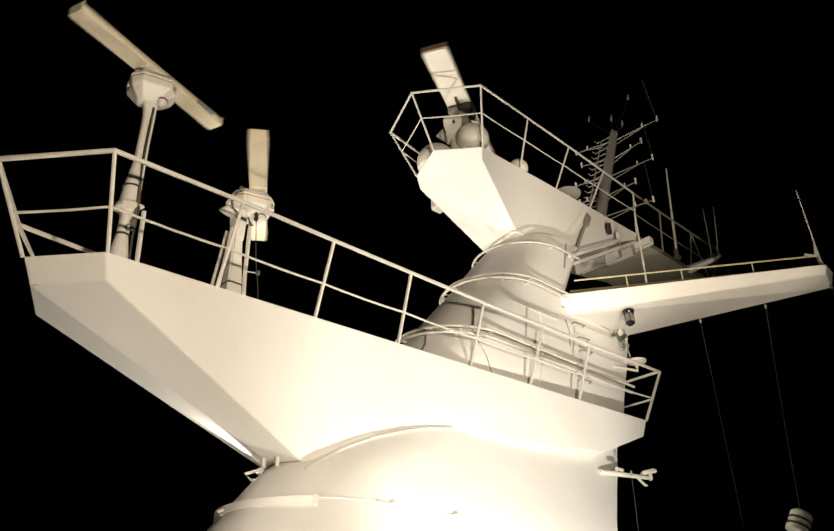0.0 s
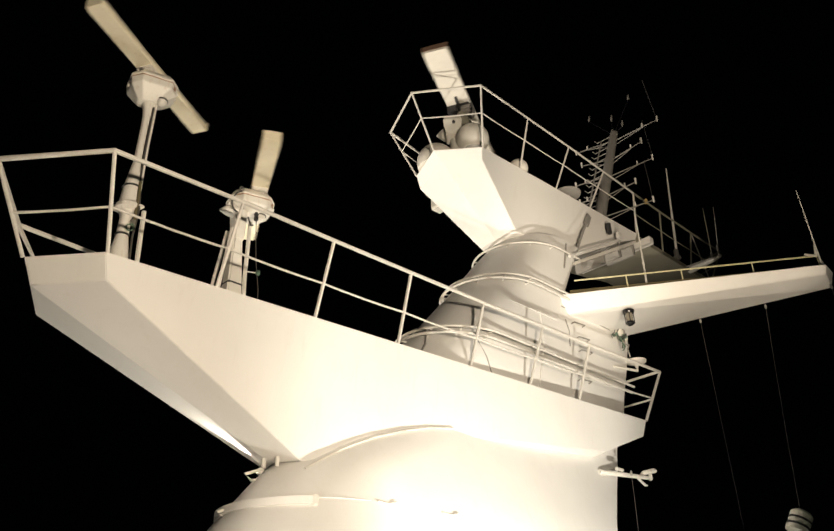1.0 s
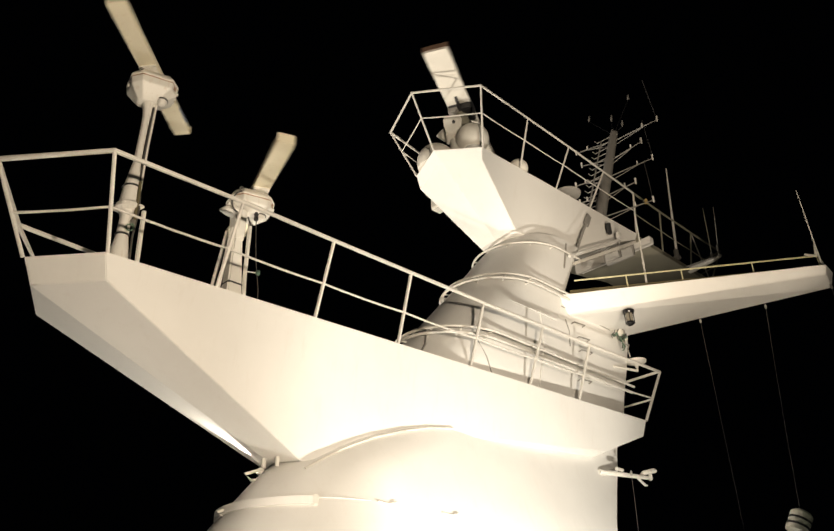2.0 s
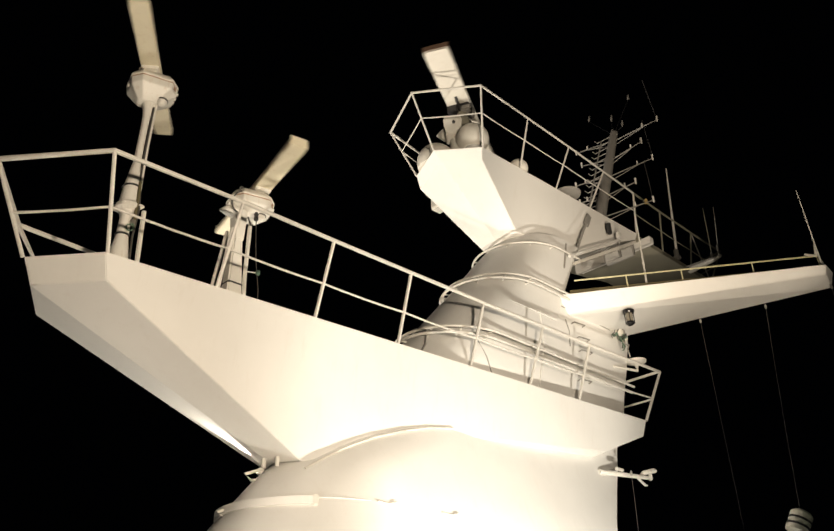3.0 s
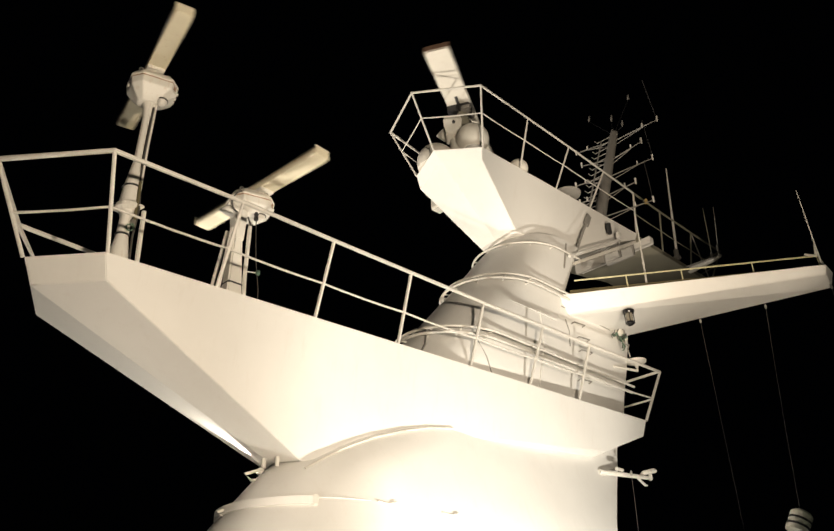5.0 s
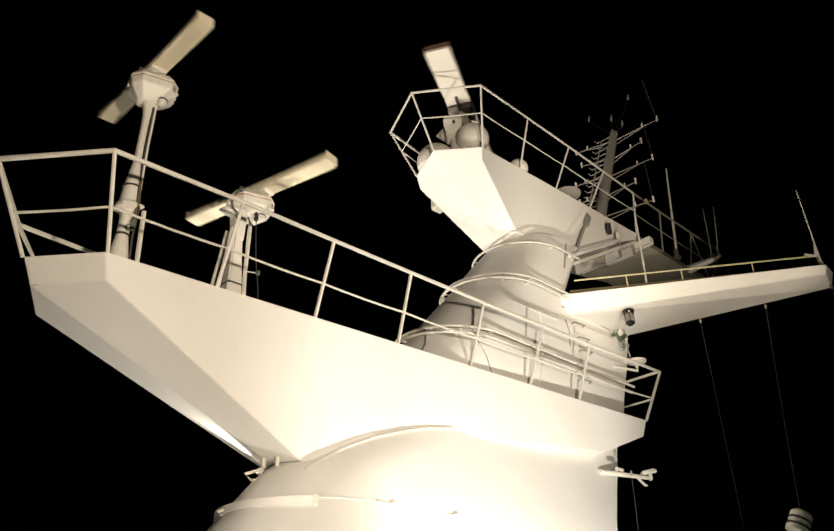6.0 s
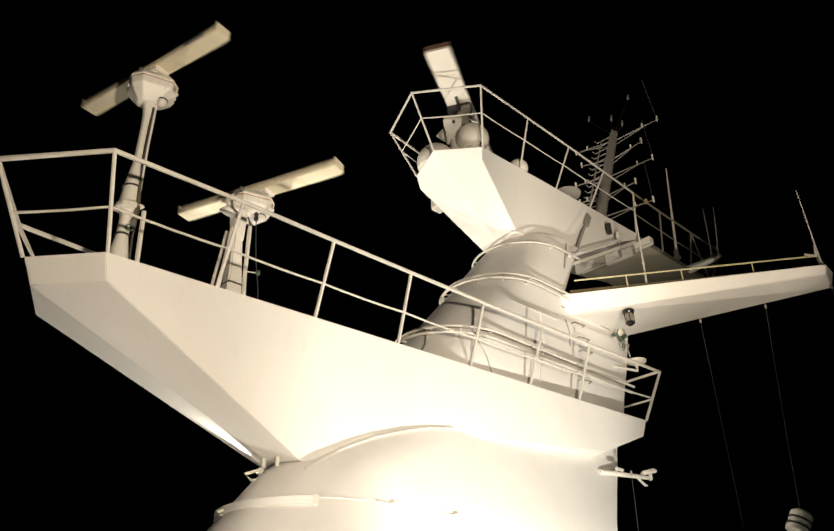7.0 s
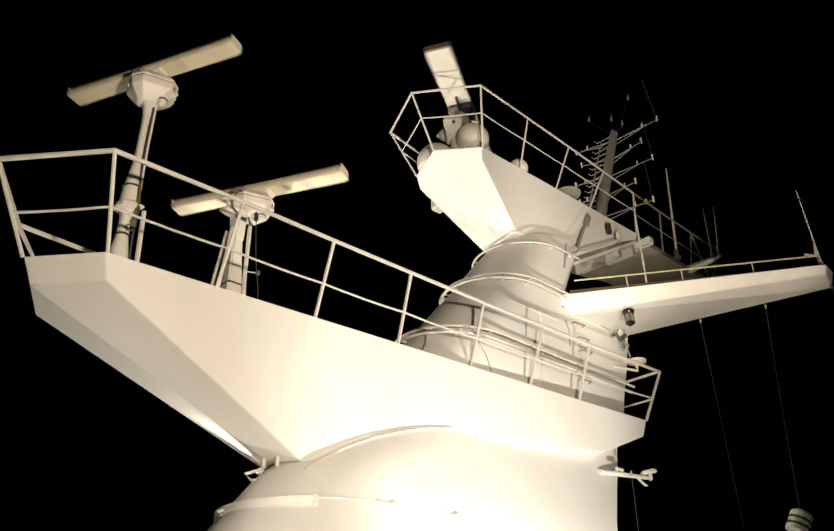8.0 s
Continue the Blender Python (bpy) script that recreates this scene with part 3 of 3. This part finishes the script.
# ---------------------------------------------------------------- domes and small aerials on the upper platform
def dome(at, r, base, label, group="satellite domes"):
    d = thing("antenna_dome", at, label, "antenna dome", group)
    prof = [(r * math.cos(a), base + r * 0.15 + r * math.sin(a)) for a in [radians(x) for x in range(-50, 91, 10)] if base + r * 0.15 + r * math.sin(a) > 0.012]
    part("radome", lathe(prof, 28), GRP, d, "smooth off-white shell", True)
    part("base_drum", lathe([(r * 0.58, 0), (r * 0.58, base), (r * 0.50, base)], 20), WHITE, d, smooth=True)
    part("flange", lathe([(r * 0.72, 0), (r * 0.72, 0.03)], 20), STEEL, d)
    return d


dome(V(7.36, 0.32, DZ2), 0.315, 0.38, "round white antenna dome beside the upper radar")
dome(V(7.12, -0.42, DZ2), 0.38, 0.10, "low wide white antenna dome near the platform tip")
dome(V(8.46, 0.52, DZ2), 0.19, 0.14, "small grey-white dome by the upper rail")
flat = thing("disc_antenna", V(9.95, 0.60, DZ2), "flat grey disc antenna on a short post", "antenna")
part("disc", lathe([(0.10, 0.12), (0.28, 0.15), (0.29, 0.18), (0.26, 0.21), (0.05, 0.24)], 24), GREY, flat, smooth=True)
part("post", lathe([(0.07, 0), (0.05, 0.15)], 12), WHITE, flat, smooth=True)


def flood_case(name, at, to, label, lit=False, size=1.0, post=0.0, group="floodlights"):
    """A boxed floodlight on a yoke; post: the length of its stand."""
    f = thing(name, at, label, "floodlight", group)
    aim = look((0, 0, 0), Vector(to) - Vector(at)).to_3x3()
    k = size
    case = part("housing", merge(box((0.36 * k, 0.28 * k, 0.10 * k), aim @ Vector((0, 0, 0.02)), 0.02, aim), box((0.24 * k, 0.18 * k, 0.10 * k), aim @ Vector((0, 0, 0.10 * k)), 0.02, aim)), STEEL if lit else CREAM, f, "metal lamp housing")
    part("lens", box((0.31 * k, 0.23 * k, 0.012), aim @ Vector((0, 0, -0.035 * k)), 0.003, aim), LENS if lit else STEEL, f, "flat glass lens")
    for x in (-0.20 * k, 0.20 * k):
        part("yoke", sweep(bmesh.new(), [aim @ Vector((x, 0, 0)), (aim @ Vector((x, 0, 0))) * 0.8 + Vector((0, 0, -0.16 * k)), Vector((0, 0, -0.22 * k))], 0.014 * k, 6), STEEL, f)
    if post:
        part("stand", lathe([(0.12, -post), (0.12, -post + 0.02), (0.035, -post + 0.05), (0.035, -0.2 * k)], 12), STEEL, f, smooth=True)
    return f


# unseen cases, for the assumed floods and the two added fills alike
for at, to, watts, cone, tint in FLOODS_AND_FILLS:
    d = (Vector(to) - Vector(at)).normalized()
    flood_case("floodlight", Vector(at) - d * 0.12, to, "unseen lit floodlight on a short stand on the deck", True, post=(at[2] - d.z * 0.12))
bulk = thing("bulkhead_lamp", KEEL_LAMP, "lit bulkhead lamp fixed to the trunk under the platform's keel", "lamp")
tilt = look((0, 0, 0), KEEL_AIM - KEEL_LAMP).to_3x3()
part("body", lathe([(0.03, 0.0), (0.04, 0.0), (0.04, -0.05), (0.048, -0.05), (0.048, 0.10)], 14, Vector((0, 0, 0)), tilt), CREAM, bulk, smooth=True)
part("lens", lathe([(0.026, 0.002), (0.026, -0.006)], 14, Vector((0, 0, 0)), tilt), LENS, bulk, "lit round glass")
part("bracket", sweep(bmesh.new(), [tilt @ Vector((0, 0, 0.08)), Vector((0.10, -0.02, -0.06))], 0.02, 8), CREAM, bulk)
hang = thing("floodlight", V(7.82, -1.05, 8.94), "small white floodlight bolted to the upper platform's far plating", "floodlight", "floodlights")
part("housing", box((0.26, 0.22, 0.26), (0.0, 0.0, 0.0), 0.03), CREAM, hang)
part("bracket", box((0.10, 0.26, 0.08), (0.05, -0.16, 0.08), 0.01), CREAM, hang)
part("lens", box((0.02, 0.17, 0.18), (-0.133, 0.0, 0.0), 0.004), GRP, hang, "frosted front glass")

# ---------------------------------------------------------------- aerial mast
aerial = thing("aerial_mast", V(11.7, 0, DZ2), "grey raked pole mast carrying many small antennas", "mast")


def am(z):
    """The pole's axis at a height."""
    return 11.835 + 0.4428 * (z - DZ2)


pipe("pole", [V(am(z), 0, z) for z in (DZ2, 11.0, 13.07)], [0.15, 0.13, 0.10], GREY, aerial, "tapered grey pole", 14)
pipe("ladder_rail", [V(am(z) - 0.10, -0.30, z) for z in (DZ2 + 0.1, 12.9)], 0.016, GREY, aerial)
for k in range(17):
    z = DZ2 + 0.35 + k * 0.212
    pipe("rung", [V(am(z) - 0.10, -0.05, z), V(am(z) - 0.10, -0.42, z), V(am(z) - 0.22, -0.42, z)], 0.012, GREY, aerial, seg=6)
ARMS = [(12.73, 1.30, 12.68), (11.95, 0.91, 12.10), (11.33, 1.29, 11.22), (10.64, 0.89, 10.63), (9.92, 1.43, 9.70),
        (12.78, -1.19, 13.07), (12.03, -0.89, 12.36), (11.40, -0.95, 11.62), (10.70, -0.70, 10.84)]  # root height, reach, tip height
for root, l, z in ARMS:
    tip = V(am(z), l, z)
    pipe("cross_arm", [V(am(root), 0, root), tip], 0.015, GREY, aerial, seg=6)
    pipe("arm_stay", [V(am(root - 0.22), 0, root - 0.22), V(am(root), 0, root).lerp(tip, 0.74)], 0.010, GREY, aerial, seg=6)
    pipe("insulator", [tip + Vector((0, 0, -0.05)), tip + Vector((0, 0, 0.10))], [0.018, 0.026], CREAM, aerial, "pale insulator", 8)
    mid = V(am(root), 0, root).lerp(tip, 0.68)
    pipe("insulator", [mid, mid + Vector((0, 0, 0.11))], [0.024, 0.016], CREAM, aerial, "pale insulator", 8)
# near-black whips and lamp arms imitate the missing light up here
for l, z, l1, z1 in ((1.30, 12.68, 0.99, 14.30), (1.29, 11.26, 1.06, 12.62), (1.41, 9.75, 1.23, 10.98)):
    pipe("whip", [V(am(z), l, z), V(am(z) + 0.3, l1, z1)], 0.007, ROPE, aerial, seg=6)
for l, z in ((-0.05, 13.05), (-0.16, 13.72), (-0.96, 14.30), (0.30, 14.30), (0.24, 13.20)):
    foot = V(am(13.0), 0, 13.0)
    top = V(am(z), l, z)
    pipe("top_lamp", [top, top + Vector((0.03, 0, 0.10)), top + Vector((0.06, 0, 0.22))], [0.014, 0.034, 0.012], GREY, aerial, "small pale lamp", 8)
    pipe("lamp_arm", [foot, top], 0.006, DARK, aerial, seg=5)
pipe("obstruction_lamp", [V(am(9.76), 1.24, 9.72), V(am(9.76), 1.24, 9.82)], [0.045, 0.03], AMBER, aerial, "amber obstruction lamp", 10)

# ---------------------------------------------------------------- aft end of the upper platform
gal = [(12.2, 0.83), (13.5, 0.84), (15.6, 0.85), (15.9, 0.5), (15.9, -0.5), (15.6, -0.85), (13.5, -0.84), (12.2, -1.2)]
n = len(gal)
# plate and rail painted dark to imitate the unlit aft end
part("aft_gallery", solid([V(s, l, 9.02) - O for s, l in gal] + [V(s, l, 9.13) - O for s, l in gal],
     [tuple(range(n))[::-1], tuple(range(n, 2 * n))] + [(i, (i + 1) % n, n + (i + 1) % n, n + i) for i in range(n)], 0.008), DIM, mast, "gallery plate behind the upper platform, coloured dark as unlit")
base3 = [(12.2, 0.83), (13.3, 0.83), (14.6, 0.83), (15.6, 0.83), (15.85, 0.0), (15.6, -0.83)]
head3 = [(12.14, 0.96), (13.29, 0.94), (14.75, 0.94), (16.2, 0.96), (16.4, 0.0), (16.2, -0.96)]
guard_rail("guard_rail", base3, head3, 9.13, RZ2, "pipe guard rail round the aft gallery, darkened as unlit", (0.5,), 0.020, coat=DIM)
pipe("gallery_stay", [V(15.5, 0.84, 9.1), V(14.75, 0.94, RZ2)], 0.014, GREY, mast)
pipe("outrigger", [V(14.54, 0.80, 9.08), V(14.50, 1.42, 9.08), V(14.44, 1.66, 9.09)], [0.10, 0.06, 0.045], CREAM, mast, "pale raking outrigger arm", 8)
pipe("outrigger_brace", [V(14.44, 1.64, 9.09), V(14.3, 0.84, 9.06)], 0.022, GREY, mast)


def whip(base, top, r, label, coat=RAILW):
    w = thing("whip_antenna", V(*base), label, "antenna", "whip antennas")
    a, b = Vector((0, 0, 0)), V(*top) - V(*base)
    part("rod", sweep(bmesh.new(), [a, a.lerp(b, 0.3), b], [r, r * 0.85, r * 0.4], 8), coat, w, smooth=True)
    part("spring_base", lathe([(r * 2.6, 0), (r * 2.6, 0.05), (r * 1.7, 0.08), (r * 1.7, 0.22), (r, 0.25)], 10), GREY, w, smooth=True)
    return w


whip((13.9, 0.86, 9.13), (13.95, 1.02, 11.62), 0.034, "thick pale whip antenna on the aft gallery")
whip((14.68, 1.36, 9.13), (14.7, 1.39, 10.6), 0.018, "thin grey whip antenna on the aft gallery", DIM)
whip((14.45, 1.62, 9.13), (14.5, 1.73, 10.4), 0.011, "thin dim whip antenna on the aft gallery", GREY)
whip((9.85, 2.05, 6.41), (9.95, 2.02, 8.22), 0.022, "short pale whip antenna on the yard arm")
whip((11.38, 4.57, 6.40), (11.25, 4.54, 8.07), 0.017, "pale whip antenna at the yard arm's tip")

# side step under the upper platform
pipe("curb", [V(9.22, 0.92, 7.46), V(9.6, 0.94, 7.68), V(10.4, 0.95, 8.13), V(11.14, 0.95, 8.55)], 0.030, WHITE, mast, "raking white kerb pipe along the plating's foot")
part("curb_post", box((0.13, 0.10, 0.20), V(11.18, 0.95, 8.63) - O, 0.02), WHITE, mast, "squat white end post")
fl = [V(9.60, 0.50, 7.50), V(9.66, 0.84, 7.50), V(11.9, 0.94, 8.76), V(11.9, 0.60, 8.76)]
part("shelf", solid([p - O for p in fl] + [p - O + Vector((0, 0, 0.07)) for p in fl],
     [(3, 2, 1, 0), (4, 5, 6, 7)] + [(i, (i + 1) % 4, 4 + (i + 1) % 4, 4 + i) for i in range(4)], 0.01), CREAM, mast, "pale shelf plate below the kerb")
pipe("flange_post", [V(10.9, 0.90, 8.62), V(10.9, 0.90, 8.86)], 0.05, DARK, mast, "black fitting")
# grey pipe and block imitate a diagonal cast shadow on the plating
pipe("conduit", [V(9.72, 0.77, 7.82), V(10.06, 0.79, 8.42), V(10.2, 0.80, 8.62)], 0.028, GREY, mast, "grey pipe standing in for a raking shadow on the plating")
part("shadow_pad", box((0.13, 0.05, 0.34), V(10.28, 0.79, 8.74) - O, 0.01, Matrix.Rotation(radians(30), 3, "Y")), GREY, mast, "grey block standing in for the shadow's wide upper part")
for k, (s0, z0) in enumerate(((10.2, 8.0), (10.9, 8.4), (11.5, 8.66))):
    part("bracket", box((0.10, 0.7, 0.30), V(s0 + 0.5, 0.45, z0 + 0.05) - O, 0.02), GREY, mast)
part("cross_beam", box((0.16, 1.9, 0.16), V(12.4, 0.10, 8.98) - O, 0.012), WHITE, mast, "white cross beam under the gallery")

# ---------------------------------------------------------------- yard arm fittings
yr = thing("yard_rail", V(9.0, 1.1, 6.42), "low yellowed pipe rail along the yard arm", "railing")
root, tip = V(8.95, 1.12, 6.78), V(11.36, 4.52, 6.76)
pipe("rail", [root, tip, V(11.32, 4.56, 6.42)], 0.015, YELLOW, yr)
for k in (0.22, 0.45, 0.74):
    p = root.lerp(tip, k)
    pipe("stanchion", [p, Vector((p.x + 0.06, p.y + 0.02, UP + 6.41))], 0.012, YELLOW, yr)
pipe("tip_bracket", [tip + Vector((-0.25, 0.1, -0.02)), tip, tip + Vector((0.02, -0.02, 0.22))], 0.020, CREAM, yr, "pale bracket")


def halyard(top, foot):
    h = thing("halyard", V(*top), "thin pale signal halyard hanging from the yard arm", "rope", "signal halyards")
    a, b = V(*top), V(*foot)
    pts = [a.lerp(b, k / 8) + Vector((0.05, 0.03, 0)) * math.sin(k / 8 * math.pi) for k in range(9)]
    part("line", sweep(bmesh.new(), pts, 0.0035, 5, False, a), ROPE, h, smooth=True)
    part("block", lathe([(0.010, -0.06), (0.020, -0.04), (0.020, 0.0), (0.010, 0.03)], 10), GREY, h, "grey pulley block", True)
    return h


halyard((11.0, 2.38, 6.17), (11.0, 2.38, -UP))
halyard((11.40, 3.45, 6.20), (10.26, 3.60, 2.36))
halyard((11.42, 4.60, 6.17), (11.42, 4.62, -UP))
halyard((9.78, 1.19, 3.42), (9.45, 1.21, -UP))

# ---------------------------------------------------------------- fittings on the trunk
def nav_light(at, out, label, glass=LAMPGLASS, arm=0.3):
    """Ship's lantern: drum between caps, on a bracket from the plating."""
    a = V(*at)
    nl = thing("navigation_light", a, label, "navigation light", "mast lanterns")
    part("lower_cap", lathe([(0.05, -0.15), (0.085, -0.12), (0.085, -0.10), (0.065, -0.085)], 14), GLOSS, nl, smooth=True)
    part("lantern", lathe([(0.062, -0.085), (0.068, 0.0), (0.062, 0.07)], 14), glass, nl, smooth=True)
    part("upper_cap", lathe([(0.085, 0.07), (0.105, 0.10), (0.105, 0.13), (0.04, 0.16)], 14), GLOSS, nl, smooth=True)
    for a in range(4):
        c, s = 0.078 * math.cos(a * math.tau / 4 + 0.6), 0.078 * math.sin(a * math.tau / 4 + 0.6)
        part("guard_bar", sweep(bmesh.new(), [(c, s, -0.11), (c, s, 0.09)], 0.008, 6), GLOSS, nl)
    d = Vector(out) * arm
    part("bracket", sweep(bmesh.new(), [Vector((0, 0, 0.17)), Vector((d.x, d.y, 0.20)), Vector((d.x, d.y, 0.26))], 0.022, 6), CREAM, nl)
    return nl


nav_light((9.68, 1.69, 6.07), (0.3, 0.2, 0), "black ship's lantern hung under the yard arm", arm=0.25)
clut = thing("junction_box", V(10.54, 0.84, 6.09), "weathered junction boxes with a tangle of green cables on the trunk", "junction box")
for dx, dz, s in ((0.10, 0.22, 0.10), (-0.06, 0.30, 0.07), (0.24, 0.12, 0.07)):
    part("box", box((s, 0.12, s * 1.2), (dx, -0.05, dz), 0.012), CREAM, clut)
    part("box_lid", box((s * 0.8, 0.012, s * 0.9), (dx, -0.116, dz), 0.003), GRP, clut)
twist = random.Random(11)
for k in range(11):
    x, z = twist.uniform(-0.10, 0.28), twist.uniform(0.05, 0.36)
    line = [Vector((x, -0.08, z))]
    for _ in range(6):
        line.append(line[-1] + Vector((twist.uniform(-0.09, 0.06), twist.uniform(-0.05, 0.03), twist.uniform(-0.13, 0.05))))
        line[-1].y = max(-0.22, min(-0.03, line[-1].y))
    part("cable", sweep(bmesh.new(), line, twist.uniform(0.007, 0.014), 6), (GREENC, CABLE, GREENC, GREY)[k % 4], clut, smooth=True)
horn = thing("horn", V(11.0, 0.95, 5.72), "pale round horn on a bracket by the platform's end", "horn")
part("bell", lathe([(0.03, -0.05), (0.05, 0.0), (0.19, 0.05), (0.20, 0.08), (0.06, 0.07)], 20), CREAM, horn, smooth=True)
part("stem", sweep(bmesh.new(), [(0, 0, -0.02), (0.0, 0, -0.12), (-0.65, 0.12, -0.16)], 0.025, 8), CREAM, horn)
lampb = thing("bracket_lamp", V(9.72, 1.00, 3.45), "pale lamp on an outrigger bracket below the platform", "lamp")
part("outrigger", sweep(bmesh.new(), [(-0.3, 0.2, 0), (0.6, -0.12, -0.02), (0.72, -0.155, -0.02)], [0.045, 0.036, 0.036], 8), CREAM, lampb)
head = Vector((0.70, -0.15, 0.0))
part("lamp", sweep(bmesh.new(), [head + side * -0.16 + rise * 0.03, head + side * -0.10 + rise * 0.07, head + side * 0.09 + rise * 0.10, head + side * 0.13 + rise * 0.09], [0.012, 0.04, 0.045, 0.02], 8), CREAM, lampb, "slim pale lamp tube")
part("end_plate", box((0.05, 0.09, 0.15), head + side * 0.02 + rise * 0.01, 0.01, Matrix.Rotation(radians(-46), 3, "Z")), CREAM, lampb)
part("stay", sweep(bmesh.new(), [head + side * -0.20 + rise * -0.01, head + side * -0.06 + rise * -0.15, head + side * -0.02 + rise * -0.15], [0.022, 0.024, 0.012], 7), CREAM, lampb)
part("clip", box((0.22, 0.05, 0.05), (0.05, 0.02, 0.06), 0.01), CREAM, lampb)

# rungs, seams and cables on the near face
for z, s in ((6.06, 9.10), (5.80, 9.20), (5.56, 9.24), (4.98, 9.10)):
    a, b = skin(z, LOWER, s=s), skin(z + 0.03, LOWER, s=s + 0.34)
    reach = Vector((0, -0.07, 0.02))
    pipe("step_iron", [a, a + reach, b + reach, b], 0.010, STEEL, mast, "bent step iron", 6)


def along(table, pts, r, material, name, out):
    pipe(name, [skin(z, table, s=s, out=out) for s, z in pts], r, material, mast, seg=6)


along(LOWER, [(8.18, 6.05), (8.2, 5.4), (7.95, 4.62)], 0.012, WHITE, "cable_run", 0.01)
along(LOWER, [(6.5, 5.05), (6.65, 4.8), (6.74, 4.55)], 0.009, GREY, "cable_run", 0.01)
along(LOWER, [(6.02, 5.30), (5.75, 4.9), (5.45, 4.52)], 0.016, GREY, "cable_run", 0.01)
along(LOWER, [(8.92, 6.1), (9.0, 5.9), (8.98, 5.6)], 0.010, GREY, "cable_run", 0.008)
along(NECK, [(9.3, 7.8), (9.1, 7.2)], 0.02, GREY, "cable_run", 0.01)
pipe("weld_seam", outline(1.2, LOWER, 0.0)[4:-4], 0.005, WHITE, mast, seg=5)
along(LOWER, [(8.85, 6.34), (9.6, 6.33), (10.4, 6.31)], 0.010, GREY, "weld_seam", 0.002)

# sloping pipe where the platform's plating meets the trunk
pipe("hand_rail", [skin(z, LOWER, s=s, out=0.03) for s, z in ((3.42, 2.60), (3.72, 2.79), (4.04, 2.96), (4.43, 3.14), (4.9, 3.30), (5.36, 3.43), (5.82, 3.51))], 0.016, RAILW, mast)
for s, l, z in ((3.00, -0.08, 2.60), (2.68, -0.12, 2.12)):
    a = V(s, l, z)
    pipe("towing_eye", [a + Vector((0.24, -0.03, 0.10)), a, a + Vector((0.12, 0.04, -0.05)), a + Vector((0.4, 0.1, 0.02))], 0.018, RAILW, mast)
for s, l, z in ((3.40, 0.72, 2.28), (3.12, 0.12, 2.70), (3.2, 0.28, 2.70)):
    pipe("lug", [V(s, l, z - 0.05), V(s, l, z + 0.07)], 0.028, RAILW, mast)
for s in (4.25, 5.35):
    p = skin(2.2, LOWER, s=s, out=0.04)
    pipe("cleat", [p + Vector((-0.20, 0.03, 0.0)), p + Vector((0, 0.03, -0.01)), p + Vector((0.05, 0.01, 0.01)), p + Vector((0.10, 0.03, 0.03))], 0.011, CREAM, mast)

# lamp standing on the deck beyond
post = thing("deck_lamp", V(10.16, 3.64, -UP), "weathered ribbed deck lamp on a tall post", "lamp")
part("post", lathe([(0.16, 0), (0.16, 0.03), (0.06, 0.08), (0.05, 3.78)], 14), STEEL, post, smooth=True)
lean = Matrix.Rotation(radians(30), 3, Vector((0.72, 0.69, 0)))
part("lamp_drum", lathe([(0.10, 0), (0.16, 0.03), (0.16, 0.10), (0.145, 0.11), (0.145, 0.15), (0.16, 0.16), (0.16, 0.30), (0.12, 0.34), (0.02, 0.35)], 18, Vector((-0.12, 0.09, 3.74)), lean), CREAM, post, "ribbed pale drum", True)
for z in (0.105, 0.20):
    part("rib_band", lathe([(0.140, z - 0.012), (0.166, z - 0.010), (0.166, z + 0.022), (0.140, z + 0.024)], 18, Vector((-0.12, 0.09, 3.74)), lean), DARK, post, "dark rubber band")


# ---------------------------------------------------------------- what turns
def motions():
    for part_, axis, base, rate, start in ((scanner_1, R1, radar_1, 2.93215, 4.25063), (scanner_2, R2, radar_2, 3.00381, 1.75358), (scanner_3, R3, radar_3, 3.1374, 1.262)):
        at = V(*axis) - base.location
        rows = []
        for k in range(81):
            t = k / 10
            rows.append((t, pose(at.x, at.y, at.z, 0, 0, math.degrees(start + TURN - math.pi / 2 - rate * t))))
        walk(part_, rows)


motions()
